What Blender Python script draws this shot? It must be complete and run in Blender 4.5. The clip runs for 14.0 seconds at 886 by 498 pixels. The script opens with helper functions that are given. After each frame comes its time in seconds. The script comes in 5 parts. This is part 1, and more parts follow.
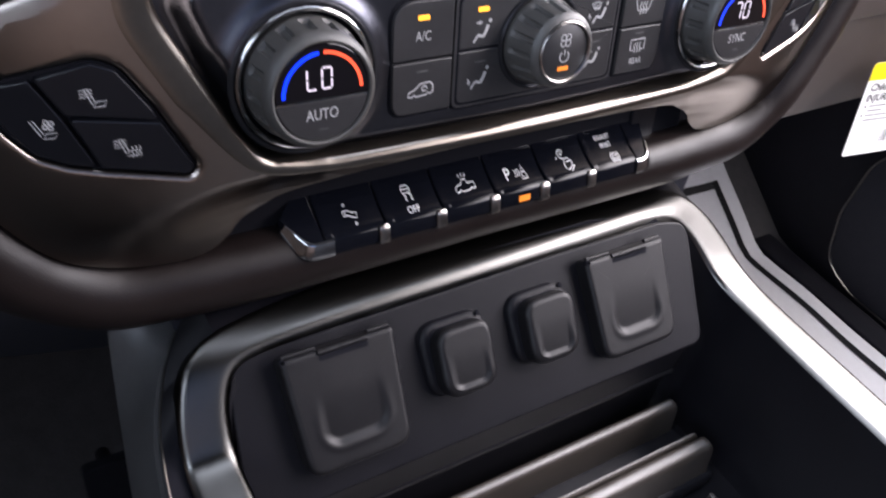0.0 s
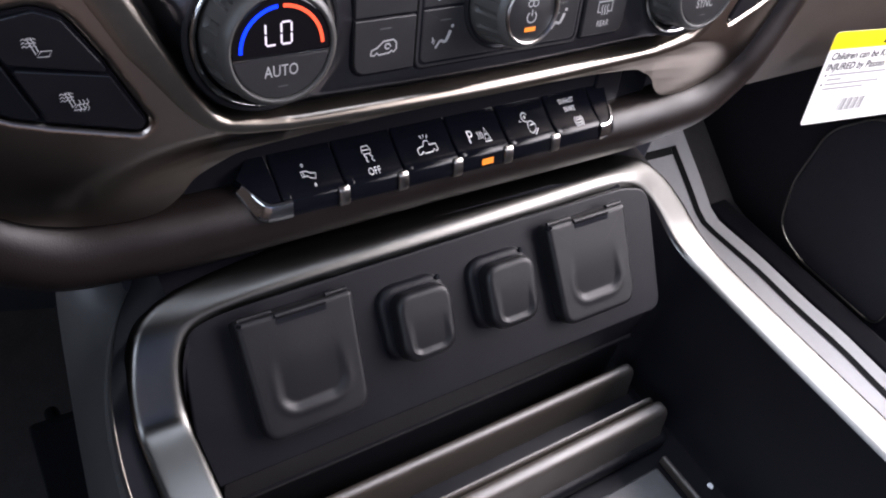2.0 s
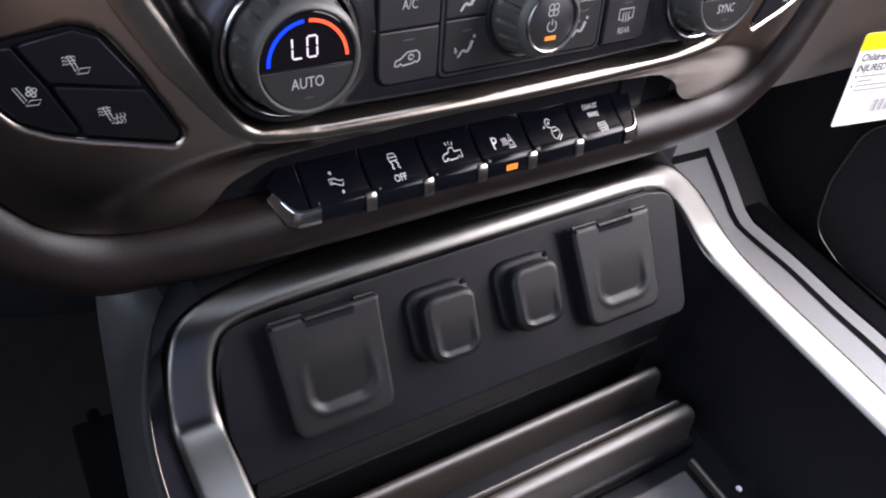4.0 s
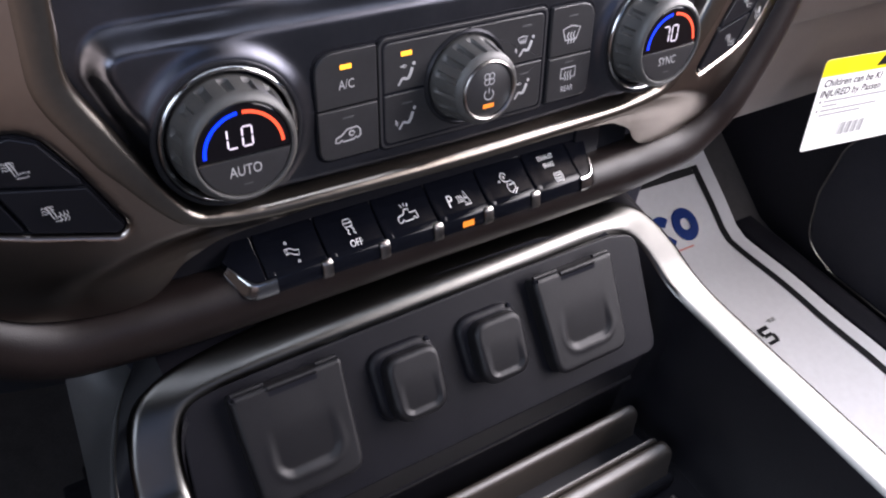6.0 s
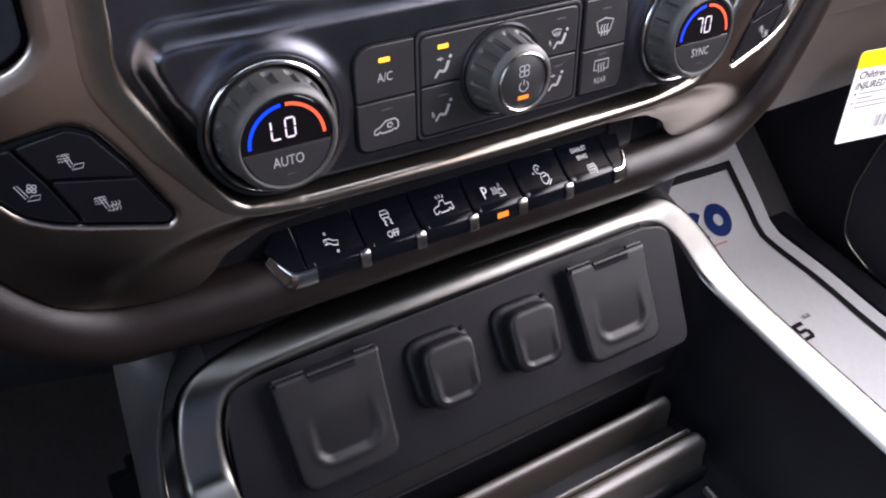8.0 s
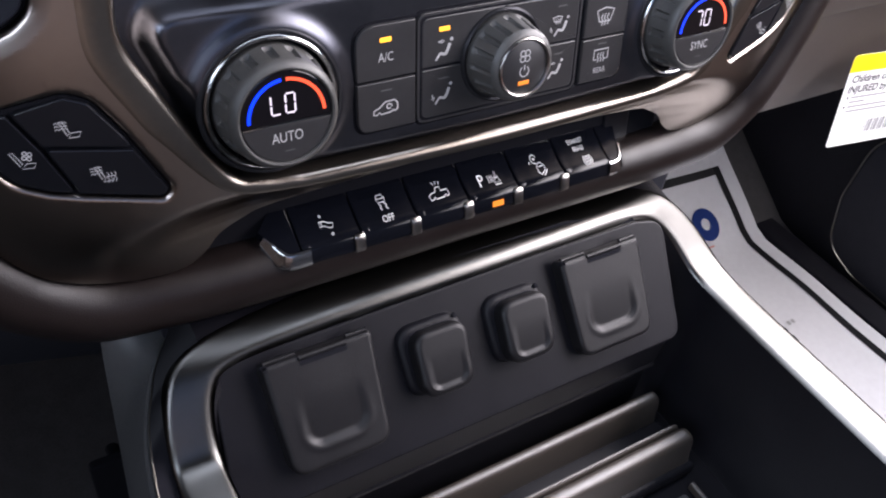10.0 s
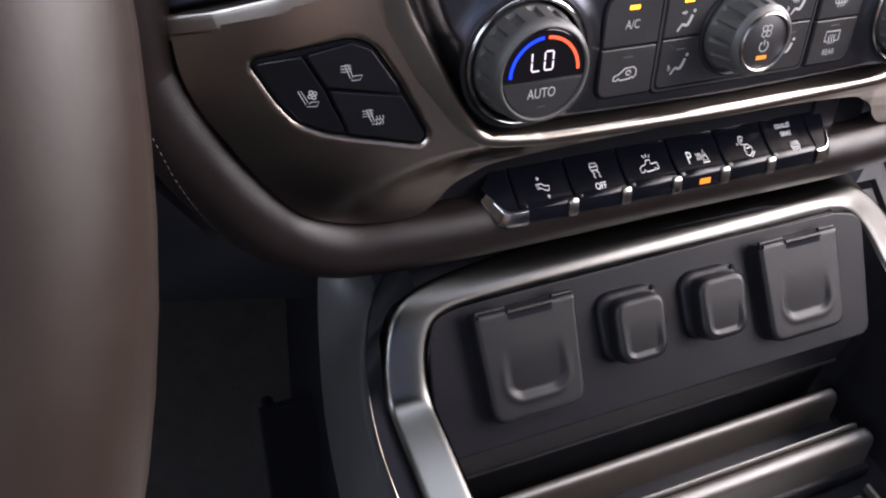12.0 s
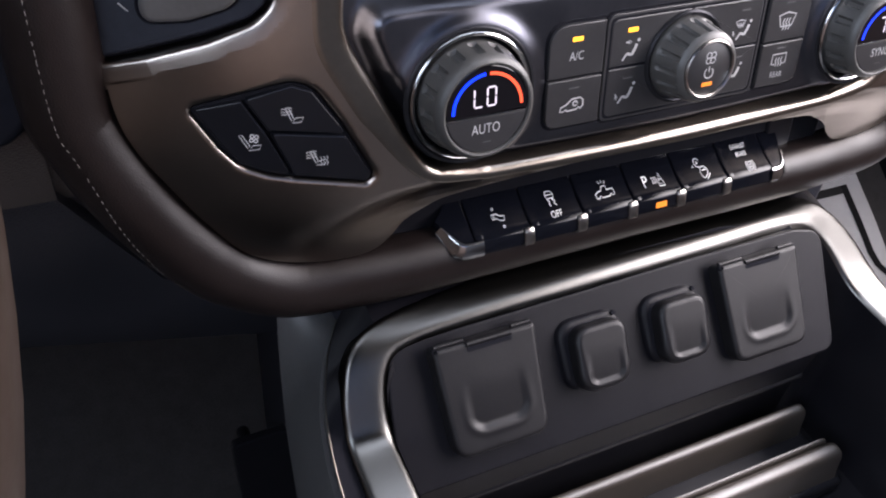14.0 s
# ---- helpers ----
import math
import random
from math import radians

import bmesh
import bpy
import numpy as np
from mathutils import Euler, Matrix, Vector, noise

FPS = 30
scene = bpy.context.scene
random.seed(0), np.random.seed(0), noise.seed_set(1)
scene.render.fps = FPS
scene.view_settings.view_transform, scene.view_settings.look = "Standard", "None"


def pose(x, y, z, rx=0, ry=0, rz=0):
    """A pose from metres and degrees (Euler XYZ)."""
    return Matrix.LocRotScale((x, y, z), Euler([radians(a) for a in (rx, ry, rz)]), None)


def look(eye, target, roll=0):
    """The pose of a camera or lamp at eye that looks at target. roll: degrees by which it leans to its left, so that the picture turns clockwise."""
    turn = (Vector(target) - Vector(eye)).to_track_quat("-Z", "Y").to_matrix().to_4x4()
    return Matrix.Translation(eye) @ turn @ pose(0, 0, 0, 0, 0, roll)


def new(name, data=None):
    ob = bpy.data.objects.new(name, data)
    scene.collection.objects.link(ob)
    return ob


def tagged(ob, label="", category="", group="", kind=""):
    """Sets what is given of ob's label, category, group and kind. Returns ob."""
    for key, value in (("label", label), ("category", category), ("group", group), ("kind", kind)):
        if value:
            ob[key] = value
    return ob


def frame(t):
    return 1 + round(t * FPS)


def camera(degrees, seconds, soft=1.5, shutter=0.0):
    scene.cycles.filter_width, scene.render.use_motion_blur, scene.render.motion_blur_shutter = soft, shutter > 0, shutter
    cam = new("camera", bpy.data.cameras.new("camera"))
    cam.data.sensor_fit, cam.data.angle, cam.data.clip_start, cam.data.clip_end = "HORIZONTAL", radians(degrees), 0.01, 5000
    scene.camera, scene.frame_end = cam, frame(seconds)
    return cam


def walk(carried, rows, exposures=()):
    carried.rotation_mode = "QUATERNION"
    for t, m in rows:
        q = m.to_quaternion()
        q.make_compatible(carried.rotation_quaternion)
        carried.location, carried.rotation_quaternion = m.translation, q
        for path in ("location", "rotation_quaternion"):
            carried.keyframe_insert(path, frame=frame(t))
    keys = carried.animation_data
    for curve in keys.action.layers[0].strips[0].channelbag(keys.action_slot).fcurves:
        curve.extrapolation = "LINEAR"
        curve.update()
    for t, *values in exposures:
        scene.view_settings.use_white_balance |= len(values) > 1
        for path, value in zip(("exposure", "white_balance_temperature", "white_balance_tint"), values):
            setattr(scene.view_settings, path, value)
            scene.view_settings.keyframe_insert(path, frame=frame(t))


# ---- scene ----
cam = camera(55.8, 14.0, 2.0, 0.5)
PATH = [
    (0, (0.041, 0.059, 0.745), (0.971, 1.243, -0.572), 11.3),
    (0.5, (0.046, 0.068, 0.739), (1.02, 1.156, -0.628), 14.9),
    (1, (0.045, 0.066, 0.74), (1.03, 1.139, -0.63), 15.1),
    (1.5, (0.043, 0.065, 0.743), (1.035, 1.139, -0.622), 15.2),
    (2, (0.043, 0.064, 0.742), (1.034, 1.134, -0.627), 15.3),
    (2.5, (0.042, 0.063, 0.745), (1.016, 1.148, -0.623), 14.5),
    (5, (0.046, 0.056, 0.751), (0.958, 1.185, -0.625), 12.4),
    (5.5, (0.055, 0.058, 0.758), (0.981, 1.188, -0.608), 11.3),
    (6, (0.063, 0.055, 0.768), (0.982, 1.211, -0.581), 9.1),
    (6.5, (0.061, 0.05, 0.778), (0.943, 1.242, -0.563), 7.0),
    (7, (0.066, 0.048, 0.782), (0.947, 1.254, -0.547), 5.9),
    (7.5, (0.06, 0.05, 0.775), (0.92, 1.243, -0.58), 6.5),
    (10, (0.052, 0.048, 0.763), (0.941, 1.227, -0.585), 9.4),
    (10.5, (0.014, 0.043, 0.759), (0.78, 1.28, -0.613), 8.4),
    (11, (0.0, 0.048, 0.752), (0.678, 1.323, -0.632), 8.2),
    (11.5, (0.0, 0.049, 0.751), (0.675, 1.335, -0.624), 8.3),
    (12, (0.002, 0.049, 0.756), (0.669, 1.339, -0.62), 7.3),
    (12.5, (0.006, 0.051, 0.754), (0.669, 1.336, -0.628), 7.0),
    (13, (0.014, 0.053, 0.757), (0.701, 1.332, -0.618), 6.9),
    (13.5, (0.015, 0.05, 0.761), (0.706, 1.341, -0.602), 6.1),
    (14, (0.016, 0.051, 0.762), (0.721, 1.347, -0.588), 6.2),
]
walk(cam, [(t, look(eye, target, roll)) for t, eye, target, roll in PATH], [(0.0, 0.66, 6250, 18), (5.0, 0.65, 6250, 18), (7.0, 0.67, 6250, 18), (10.0, 0.70, 6250, 18), (11.0, 0.83, 6500, 18), (14.0, 0.84, 6350, 18)])

from mathutils.kdtree import KDTree
from mathutils.bvhtree import BVHTree

# ---------- world, lamps ----------
world = bpy.data.worlds.new("daylight")
scene.world = world
world.use_nodes = True
wn = world.node_tree
sky = wn.nodes.new("ShaderNodeTexSky")
sky.sky_type = "NISHITA"
sky.sun_disc = False
sky.dust_density, sky.ozone_density = 0.3, 4.0
sky.sun_elevation, sky.sun_rotation = radians(48), radians(150)
wn.links.new(sky.outputs[0], wn.nodes["Background"].inputs[0])
wn.nodes["Background"].inputs[1].default_value = 0.13


def window_lamp(name, eye, target, sx, sy, power, colour):
    lamp = bpy.data.lights.new(name, "AREA")
    lamp.shape, lamp.size, lamp.size_y, lamp.energy, lamp.color = "RECTANGLE", sx, sy, power, colour
    ob = new(name, lamp)
    ob.matrix_world = look(eye, target)
    return ob


window_lamp("windshield_light", (0.25, 0.46, 1.19), (0.25, -0.09, 0.35), 1.3, 0.80, 13.0, (0.86, 0.93, 1.0))
window_lamp("driver_window_light", (-0.55, -0.1, 1.06), (0.3, 0.15, 0.6), 0.9, 0.38, 6.0, (0.76, 0.88, 1.0))
window_lamp("passenger_window_light", (1.02, 0.17, 1.08), (0.4, 0.19, 0.4), 0.95, 0.52, 24.0, (1.0, 0.945, 0.91))
window_lamp("rear_passenger_window_light", (1.02, -0.57, 1.08), (0.3, 0.05, 0.45), 0.46, 0.46, 4.0, (1.0, 0.945, 0.91))


# ---------- materials ----------
def material(name, colour, rough=0.5, metal=0.0, vary=0.15, scale=60.0, bump=0.0, bump_scale=900.0, wear=0.0, kind="noise", spec=0.5):
    """A body colour under a clean gloss (no haze round its highlights), with two scales of variation and a fine relief."""
    m = bpy.data.materials.new(name)
    m.use_nodes = True
    t = m.node_tree
    t.nodes.clear()
    output = t.nodes.new("ShaderNodeOutputMaterial")
    body = t.nodes.new("ShaderNodeBsdfDiffuse")
    gloss = t.nodes.new("ShaderNodeBsdfAnisotropic")
    gloss.distribution = "BECKMANN"
    mix = t.nodes.new("ShaderNodeMixShader")
    t.links.new(body.outputs[0], mix.inputs[1])
    t.links.new(gloss.outputs[0], mix.inputs[2])
    t.links.new(mix.outputs[0], output.inputs["Surface"])
    co = t.nodes.new("ShaderNodeTexCoord")
    n1 = t.nodes.new("ShaderNodeTexNoise")
    n1.inputs["Scale"].default_value, n1.inputs["Detail"].default_value = scale, 5.0
    t.links.new(co.outputs["Object"], n1.inputs["Vector"])
    n2 = t.nodes.new("ShaderNodeTexNoise")
    n2.inputs["Scale"].default_value, n2.inputs["Detail"].default_value = scale * 9, 3.0
    t.links.new(co.outputs["Object"], n2.inputs["Vector"])
    add = t.nodes.new("ShaderNodeMath")
    add.operation = "ADD"
    t.links.new(n1.outputs["Fac"], add.inputs[0])
    t.links.new(n2.outputs["Fac"], add.inputs[1])
    ramp = t.nodes.new("ShaderNodeMapRange")
    ramp.inputs[1].default_value, ramp.inputs[2].default_value = 0.6, 1.4
    ramp.inputs[3].default_value, ramp.inputs[4].default_value = 1 - vary, 1 + vary
    t.links.new(add.outputs[0], ramp.inputs[0])
    mul = t.nodes.new("ShaderNodeVectorMath")
    mul.operation = "SCALE"
    mul.inputs[0].default_value = colour
    t.links.new(ramp.outputs[0], mul.inputs["Scale"])
    t.links.new(mul.outputs[0], body.inputs["Color"])
    rr_ = t.nodes.new("ShaderNodeMapRange")
    rr_.inputs[1].default_value, rr_.inputs[2].default_value = 0.3, 0.7
    rr_.inputs[3].default_value, rr_.inputs[4].default_value = max(0.02, rough - 0.05 - wear), min(1.0, rough + 0.05 + wear)
    t.links.new(n1.outputs["Fac"], rr_.inputs[0])
    t.links.new(rr_.outputs[0], gloss.inputs["Roughness"])
    fres = None
    if metal:
        t.links.new(mul.outputs[0], gloss.inputs["Color"])
        mix.inputs[0].default_value = metal
    else:
        f0 = 0.08 * spec
        fres = t.nodes.new("ShaderNodeFresnel")
        fres.inputs["IOR"].default_value = (1 + math.sqrt(f0)) / (1 - math.sqrt(f0))
        top = t.nodes.new("ShaderNodeMath")
        top.operation = "MINIMUM"
        top.inputs[1].default_value = f0 + 0.4 * (1 - rough)
        t.links.new(fres.outputs[0], top.inputs[0])
        t.links.new(top.outputs[0], mix.inputs[0])
        gloss.inputs["Color"].default_value = (1, 1, 1, 1)
    if bump:
        if kind == "leather":
            tex = t.nodes.new("ShaderNodeTexVoronoi")
            tex.inputs["Scale"].default_value = bump_scale
            out = tex.outputs["Distance"]
        else:
            tex = t.nodes.new("ShaderNodeTexNoise")
            tex.inputs["Scale"].default_value, tex.inputs["Detail"].default_value = bump_scale, 2.0
            out = tex.outputs["Fac"]
        t.links.new(co.outputs["Object"], tex.inputs["Vector"])
        bp = t.nodes.new("ShaderNodeBump")
        bp.inputs["Strength"].default_value, bp.inputs["Distance"].default_value = bump, 0.0004
        t.links.new(out, bp.inputs["Height"])
        for node in (body, gloss) + ((fres,) if fres else ()):
            t.links.new(bp.outputs[0], node.inputs["Normal"])
    return m


def glow(name, colour, strength):
    m = bpy.data.materials.new(name)
    m.use_nodes = True
    b = m.node_tree.nodes["Principled BSDF"]
    b.inputs["Base Color"].default_value = (*[0.4 * c for c in colour], 1)
    b.inputs["Emission Color"].default_value = (*colour, 1)
    b.inputs["Emission Strength"].default_value = strength
    return m


BEZEL = material("bronze_grey_paint", (0.40, 0.355, 0.315), 0.36, 1.0, 0.03, 40, 0.0, 1500, wear=-0.04)
# copy of the bezel paint, darkened to hold back the lip's highlight
LIP = material("toned_bronze_edge", (0.25, 0.222, 0.19), 0.3, 0.97, 0.08, 40, wear=-0.04)
FACE = material("dark_metallic_faceplate", (0.10, 0.102, 0.118), 0.37, 0.93, 0.08, 40, 0.02, 1500)
COLLAR = material("dark_collar", (0.03, 0.03, 0.033), 0.36, 0.5, 0.08, 40)
BUTTON = material("button_plastic", (0.028, 0.027, 0.028), 0.42, 0, 0.1, 60, 0.06, 2500)
KNOB = material("knob_soft_rubber", (0.06, 0.058, 0.055), 0.5, 0, 0.15, 80, 0.12, 2500)
GLOSS = material("gloss_black_key", (0.004, 0.0045, 0.007), 0.2, 0, 0.1, 60, spec=0.2)
KEYPAD = material("satin_black_key", (0.007, 0.0075, 0.010), 0.36, 0, 0.1, 60, 0.05, 2500, spec=0.4)
SLIDE = material("slide_plastic", (0.085, 0.078, 0.074), 0.36, 0, 0.1, 60, 0.05, 2500)
PIANO = material("display_black", (0.004, 0.003, 0.004), 0.12, 0, 0.1, 60)
# near-black for joints; also paints the shade inside the switch row recess
GAP = material("black_joint_and_shade", (0.008, 0.008, 0.0105), 0.9, 0, 0.1, 60, spec=0.04)
CHROME = material("chrome", (0.46, 0.46, 0.46), 0.22, 1, 0.03, 40)
# chrome copy made darker and rougher so highlights on small clips stay low
CLIP = material("dulled_chrome", (0.36, 0.34, 0.32), 0.38, 1, 0.25, 300)
SATIN = material("satin_silver", (0.118, 0.115, 0.108), 0.36, 0.99, 0.03, 30, wear=-0.045)
SILVER = material("brushed_silver", (0.42, 0.42, 0.42), 0.33, 1, 0.05, 30)
LEATHER = material("brown_leather", (0.0115, 0.0083, 0.0077), 0.42, 0, 0.18, 50, 0.14, 1900, kind="leather", spec=0.32)
WHEEL = material("taupe_leather", (0.020, 0.0138, 0.0108), 0.48, 0, 0.12, 30, 0.03, 900, kind="leather", spec=0.35)
DASH = material("brown_dash_skin", (0.064, 0.050, 0.043), 0.6, 0, 0.15, 40, 0.15, 1600, kind="leather", spec=0.25)
CONSOLE = material("console_black_plastic", (0.0066, 0.0064, 0.0082), 0.46, 0, 0.15, 40, 0.2, 2200, spec=0.14)
COVER = material("rubber_cover", (0.0092, 0.0088, 0.0096), 0.46, 0, 0.12, 60, 0.2, 2200, spec=0.23)
RUBBER = material("tray_rubber", (0.044, 0.036, 0.030), 0.53, 0, 0.15, 60, 0.06, 2000, spec=1.15)
SIDE = material("side_panel_plastic", (0.075, 0.075, 0.076), 0.42, 0, 0.15, 40, 0.5, 1800)
CARPET = material("dark_carpet", (0.036, 0.033, 0.034), 0.95, 0, 0.4, 60, 1.0, 1200)
# dark trim, also used to paint shade on the knee panel and console side
DARK = material("dark_trim_and_shade", (0.014, 0.015, 0.021), 0.55, 0, 0.2, 40, 0.2, 1200, spec=0.2)
WHITE = material("white_print", (0.8, 0.79, 0.78), 0.5, 0, 0.05, 60)
PRINT = material("dim_print", (0.40, 0.40, 0.40), 0.5, 0, 0.05, 60)
UNLIT = material("unlit_lens", (0.07, 0.07, 0.07), 0.5, 0, 0.05, 60)
GREY = material("grey_print", (0.3, 0.3, 0.3), 0.5, 0, 0.05, 60)
PAPER = material("white_paper", (0.72, 0.72, 0.74), 0.7, 0, 0.05, 12, 0.1, 200, spec=0.15)
INK = material("black_ink", (0.016, 0.016, 0.018), 0.6, 0, 0.2, 40, spec=0.1)
BLUE = material("blue_ink", (0.004, 0.028, 0.17), 0.6, 0, 0.1, 40, spec=0.1)
RED = material("red_ink", (0.6, 0.12, 0.08), 0.6, 0, 0.1, 40)
YELLOW = material("yellow_ink", (0.85, 0.7, 0.0), 0.6, 0, 0.05, 40)
TAG = material("tag_card", (0.9, 0.89, 0.87), 0.6, 0, 0.03, 40)
THREAD = material("pale_thread", (0.10, 0.088, 0.08), 0.7, 0, 0.1, 40)
LINER = material("headliner_cloth", (0.034, 0.038, 0.047), 0.9, 0, 0.08, 30, 0.4, 600)
TAN = material("cocoa_cab_trim", (0.17, 0.125, 0.105), 0.7, 0, 0.15, 20, 0.3, 500)
SHELL = material("cab_trim", (0.010, 0.010, 0.014), 0.7, 0, 0.15, 20, 0.3, 500, spec=0.1)
AMBER = glow("amber_lamp", (1.0, 0.42, 0.02), 1.6)
ORANGE = glow("orange_lamp", (1.0, 0.27, 0.02), 0.6)
ARC_BLUE = glow("blue_arc_lamp", (0.0, 0.03, 1.0), 1.5)
ARC_RED = glow("red_arc_lamp", (1.0, 0.09, 0.03), 1.0)
DIGIT = glow("digit_lamp", (0.85, 0.75, 0.85), 0.65)


# ---------- builders ----------
def thing(name, m, label, category, group="", kind=""):
    ob = new(name)
    ob.matrix_world = m
    ob.empty_display_size = 0.01
    return tagged(ob, label, category, group, kind)


def finish(bm, mat, name, smooth=True, auto=radians(38)):
    bmesh.ops.recalc_face_normals(bm, faces=bm.faces)
    if smooth:
        for fc in bm.faces:
            fc.smooth = True
        for e in bm.edges:
            if len(e.link_faces) == 2 and e.calc_face_angle(0) > auto:
                e.smooth = False
    me = bpy.data.meshes.new(name)
    bm.to_mesh(me)
    bm.free()
    me.materials.append(mat)
    return me


def part(name, bm, mat, parent=None, label="", m=None, smooth=True):
    ob = new(name, finish(bm, mat, name, smooth))
    if m is not None:
        ob.matrix_basis = m
    if parent is not None:
        ob.parent = parent
    if label:
        ob["label"] = label
    return ob


def structure(name, bm, mat, label, category, smooth=True):
    return tagged(part(name, bm, mat, None, "", None, smooth), label, category, kind="structure")


def recline(x, y, z, deg):
    """A frame at that place: its x to the right, its y up a face that leans back by deg, its z out of the face."""
    return pose(x, y, z, 90 - deg, 0, 0)


def rounded(points, r, seg=5):
    """A closed outline with its corners rounded; r one radius or one each."""
    out, n = [], len(points)
    for i in range(n):
        p, a, b = (Vector(points[k % n]).to_2d() for k in (i, i - 1, i + 1))
        rad = r[i] if isinstance(r, (list, tuple)) else r
        da, db = (a - p), (b - p)
        if rad <= 0:
            out.append(p)
            continue
        ang = da.angle(db)
        d = min(rad / math.tan(ang / 2), da.length * 0.49, db.length * 0.49)
        p0, p1 = p + da.normalized() * d, p + db.normalized() * d
        for k in range(seg + 1):
            s = k / seg
            out.append((1 - s) ** 2 * p0 + 2 * s * (1 - s) * p + s * s * p1)
    return out


def box2(u0, v0, u1, v1):
    return [(u0, v0), (u1, v0), (u1, v1), (u0, v1)]


def inset(pts, d):
    """The outline moved inwards by d (counter-clockwise points)."""
    n, out = len(pts), []
    for i in range(n):
        a, p, b = pts[i - 1], pts[i], pts[(i + 1) % n]
        e0, e1 = (p - a), (b - p)
        if e0.length < 1e-9 or e1.length < 1e-9:
            out.append(p.copy())
            continue
        n0, n1 = Vector((-e0.y, e0.x)).normalized(), Vector((-e1.y, e1.x)).normalized()
        k = n0 + n1
        k = k / max(0.5, k.dot(n0)) if k.length > 1e-6 else n0
        out.append(p + k * d)
    return out


def ring_faces(bm, a, b, closed=True):
    n = len(a)
    for i in range(n if closed else n - 1):
        j = (i + 1) % n
        bm.faces.new((a[i], a[j], b[j], b[i]))


MM = 0.001


def slab(pts, z0, z1, bevel=0.4, bm=None, dish=0.0, top=None):
    """A plate in mm from an outline, with a rounded upper edge; dish sinks its middle; top: a function of u, v for its face."""
    bm = bm or bmesh.new()
    pts = [Vector(p).to_2d() for p in pts]
    if sum(pts[i - 1].cross(pts[i]) for i in range(len(pts))) < 0:
        pts.reverse()
    lift = top or (lambda u, v: 0.0)
    steps = (0.0, 0.5, 1.0) if bevel < 1.2 else (0.0, 0.17, 0.34, 0.5, 0.67, 0.84, 1.0)
    rings = [(0, z0, False)] + [(bevel * (1 - math.cos(s * math.pi / 2)), z1 - bevel * (1 - math.sin(s * math.pi / 2)), True) for s in steps]
    if dish:
        rings += [(bevel + abs(dish), z1, True), (bevel + 2.2 * abs(dish), z1 - dish, True)]
    made = [[bm.verts.new((p.x * MM, p.y * MM, (z + (lift(p.x, p.y) if up else 0)) * MM)) for p in inset(pts, d)] for d, z, up in rings]
    for a, b in zip(made, made[1:]):
        ring_faces(bm, a, b)
    face = bm.faces.new(made[-1])
    for e in face.edges:
        e.smooth = False
    bm.faces.new(list(reversed(made[0])))
    return bm


def lathe(profile, seg=48, centre=(0, 0), flute=None, bm=None, cap=True):
    """A turned shape in mm: profile of (radius, height); flute: (count, depth, first row, last row)."""
    bm = bm or bmesh.new()
    rows = []
    for k, (r, z) in enumerate(profile):
        row = []
        for i in range(seg):
            a = 2 * math.pi * i / seg
            rad = r
            if flute and flute[2] <= k <= flute[3] and (i * flute[0] / seg) % 1 < 0.3:
                rad -= flute[1]
            row.append(bm.verts.new(((centre[0] + rad * math.cos(a)) * MM, (centre[1] + rad * math.sin(a)) * MM, z * MM)))
        rows.append(row)
    for a, b in zip(rows, rows[1:]):
        ring_faces(bm, a, b)
    if cap:
        bm.faces.new(rows[-1])
        bm.faces.new(list(reversed(rows[0])))
    return bm


def stroke(bm, pts, w, z, closed=False, thick=0.12):
    """A raised line of width w through the points, in mm."""
    pts = [Vector(p).to_2d() for p in pts]
    n = len(pts)
    left, right = [], []
    for i, p in enumerate(pts):
        a = pts[i - 1] if i or closed else p
        b = pts[(i + 1) % n] if i < n - 1 or closed else p
        d = (b - a).normalized() if (b - a).length > 1e-9 else Vector((1, 0))
        nn = Vector((-d.y, d.x)) * w / 2
        left.append(bm.verts.new(((p + nn).x * MM, (p + nn).y * MM, (z + thick) * MM)))
        right.append(bm.verts.new(((p - nn).x * MM, (p - nn).y * MM, (z + thick) * MM)))
    for i in range(n if closed else n - 1):
        j = (i + 1) % n
        bm.faces.new((left[i], left[j], right[j], right[i]))
    return bm


def sweep(path, profile, taper=None, per=5):
    """A moulding along a line on a face, in mm: profile of (outwards, height); taper scales it along the line."""
    line = curve3([(u, v, 0) for u, v in path], per)
    sheet = []
    for i, p in enumerate(line):
        d = (line[min(i + 1, len(line) - 1)] - line[max(i - 1, 0)]).normalized()
        k = taper(i / (len(line) - 1)) if taper else 1.0
        sheet.append([Vector((p.x + d.y * o * k, p.y - d.x * o * k, h if h > -1 else -1 + (h + 1) * k)) * MM for o, h in profile])
    bm = skin(sheet)
    bm.verts.ensure_lookup_table()
    n = len(profile)
    bm.faces.new(bm.verts[:n])
    bm.faces.new(list(reversed(bm.verts[-n:])))
    return bm


def bar_of(u0, u1, profile, ease=0.45):
    """A short bar from u0 to u1 in mm with one outline of (v, height) and softened ends."""
    c = Vector((sum(p[0] for p in profile), sum(p[1] for p in profile))) / len(profile)
    sheet = []
    for u, e in ((u0, ease), (u0 + 0.3 * ease, 0.3 * ease), (u0 + ease, 0), (u1 - ease, 0), (u1 - 0.3 * ease, 0.3 * ease), (u1, ease)):
        row = []
        for v, h in profile:
            d = (c - Vector((v, h))).normalized() * e
            row.append(Vector((u, v + d.x, h + d.y)) * MM)
        sheet.append(row)
    bm = skin(sheet, closed=True)
    bm.verts.ensure_lookup_table()
    n = len(profile)
    bm.faces.new(bm.verts[:n])
    bm.faces.new(list(reversed(bm.verts[-n:])))
    return bm


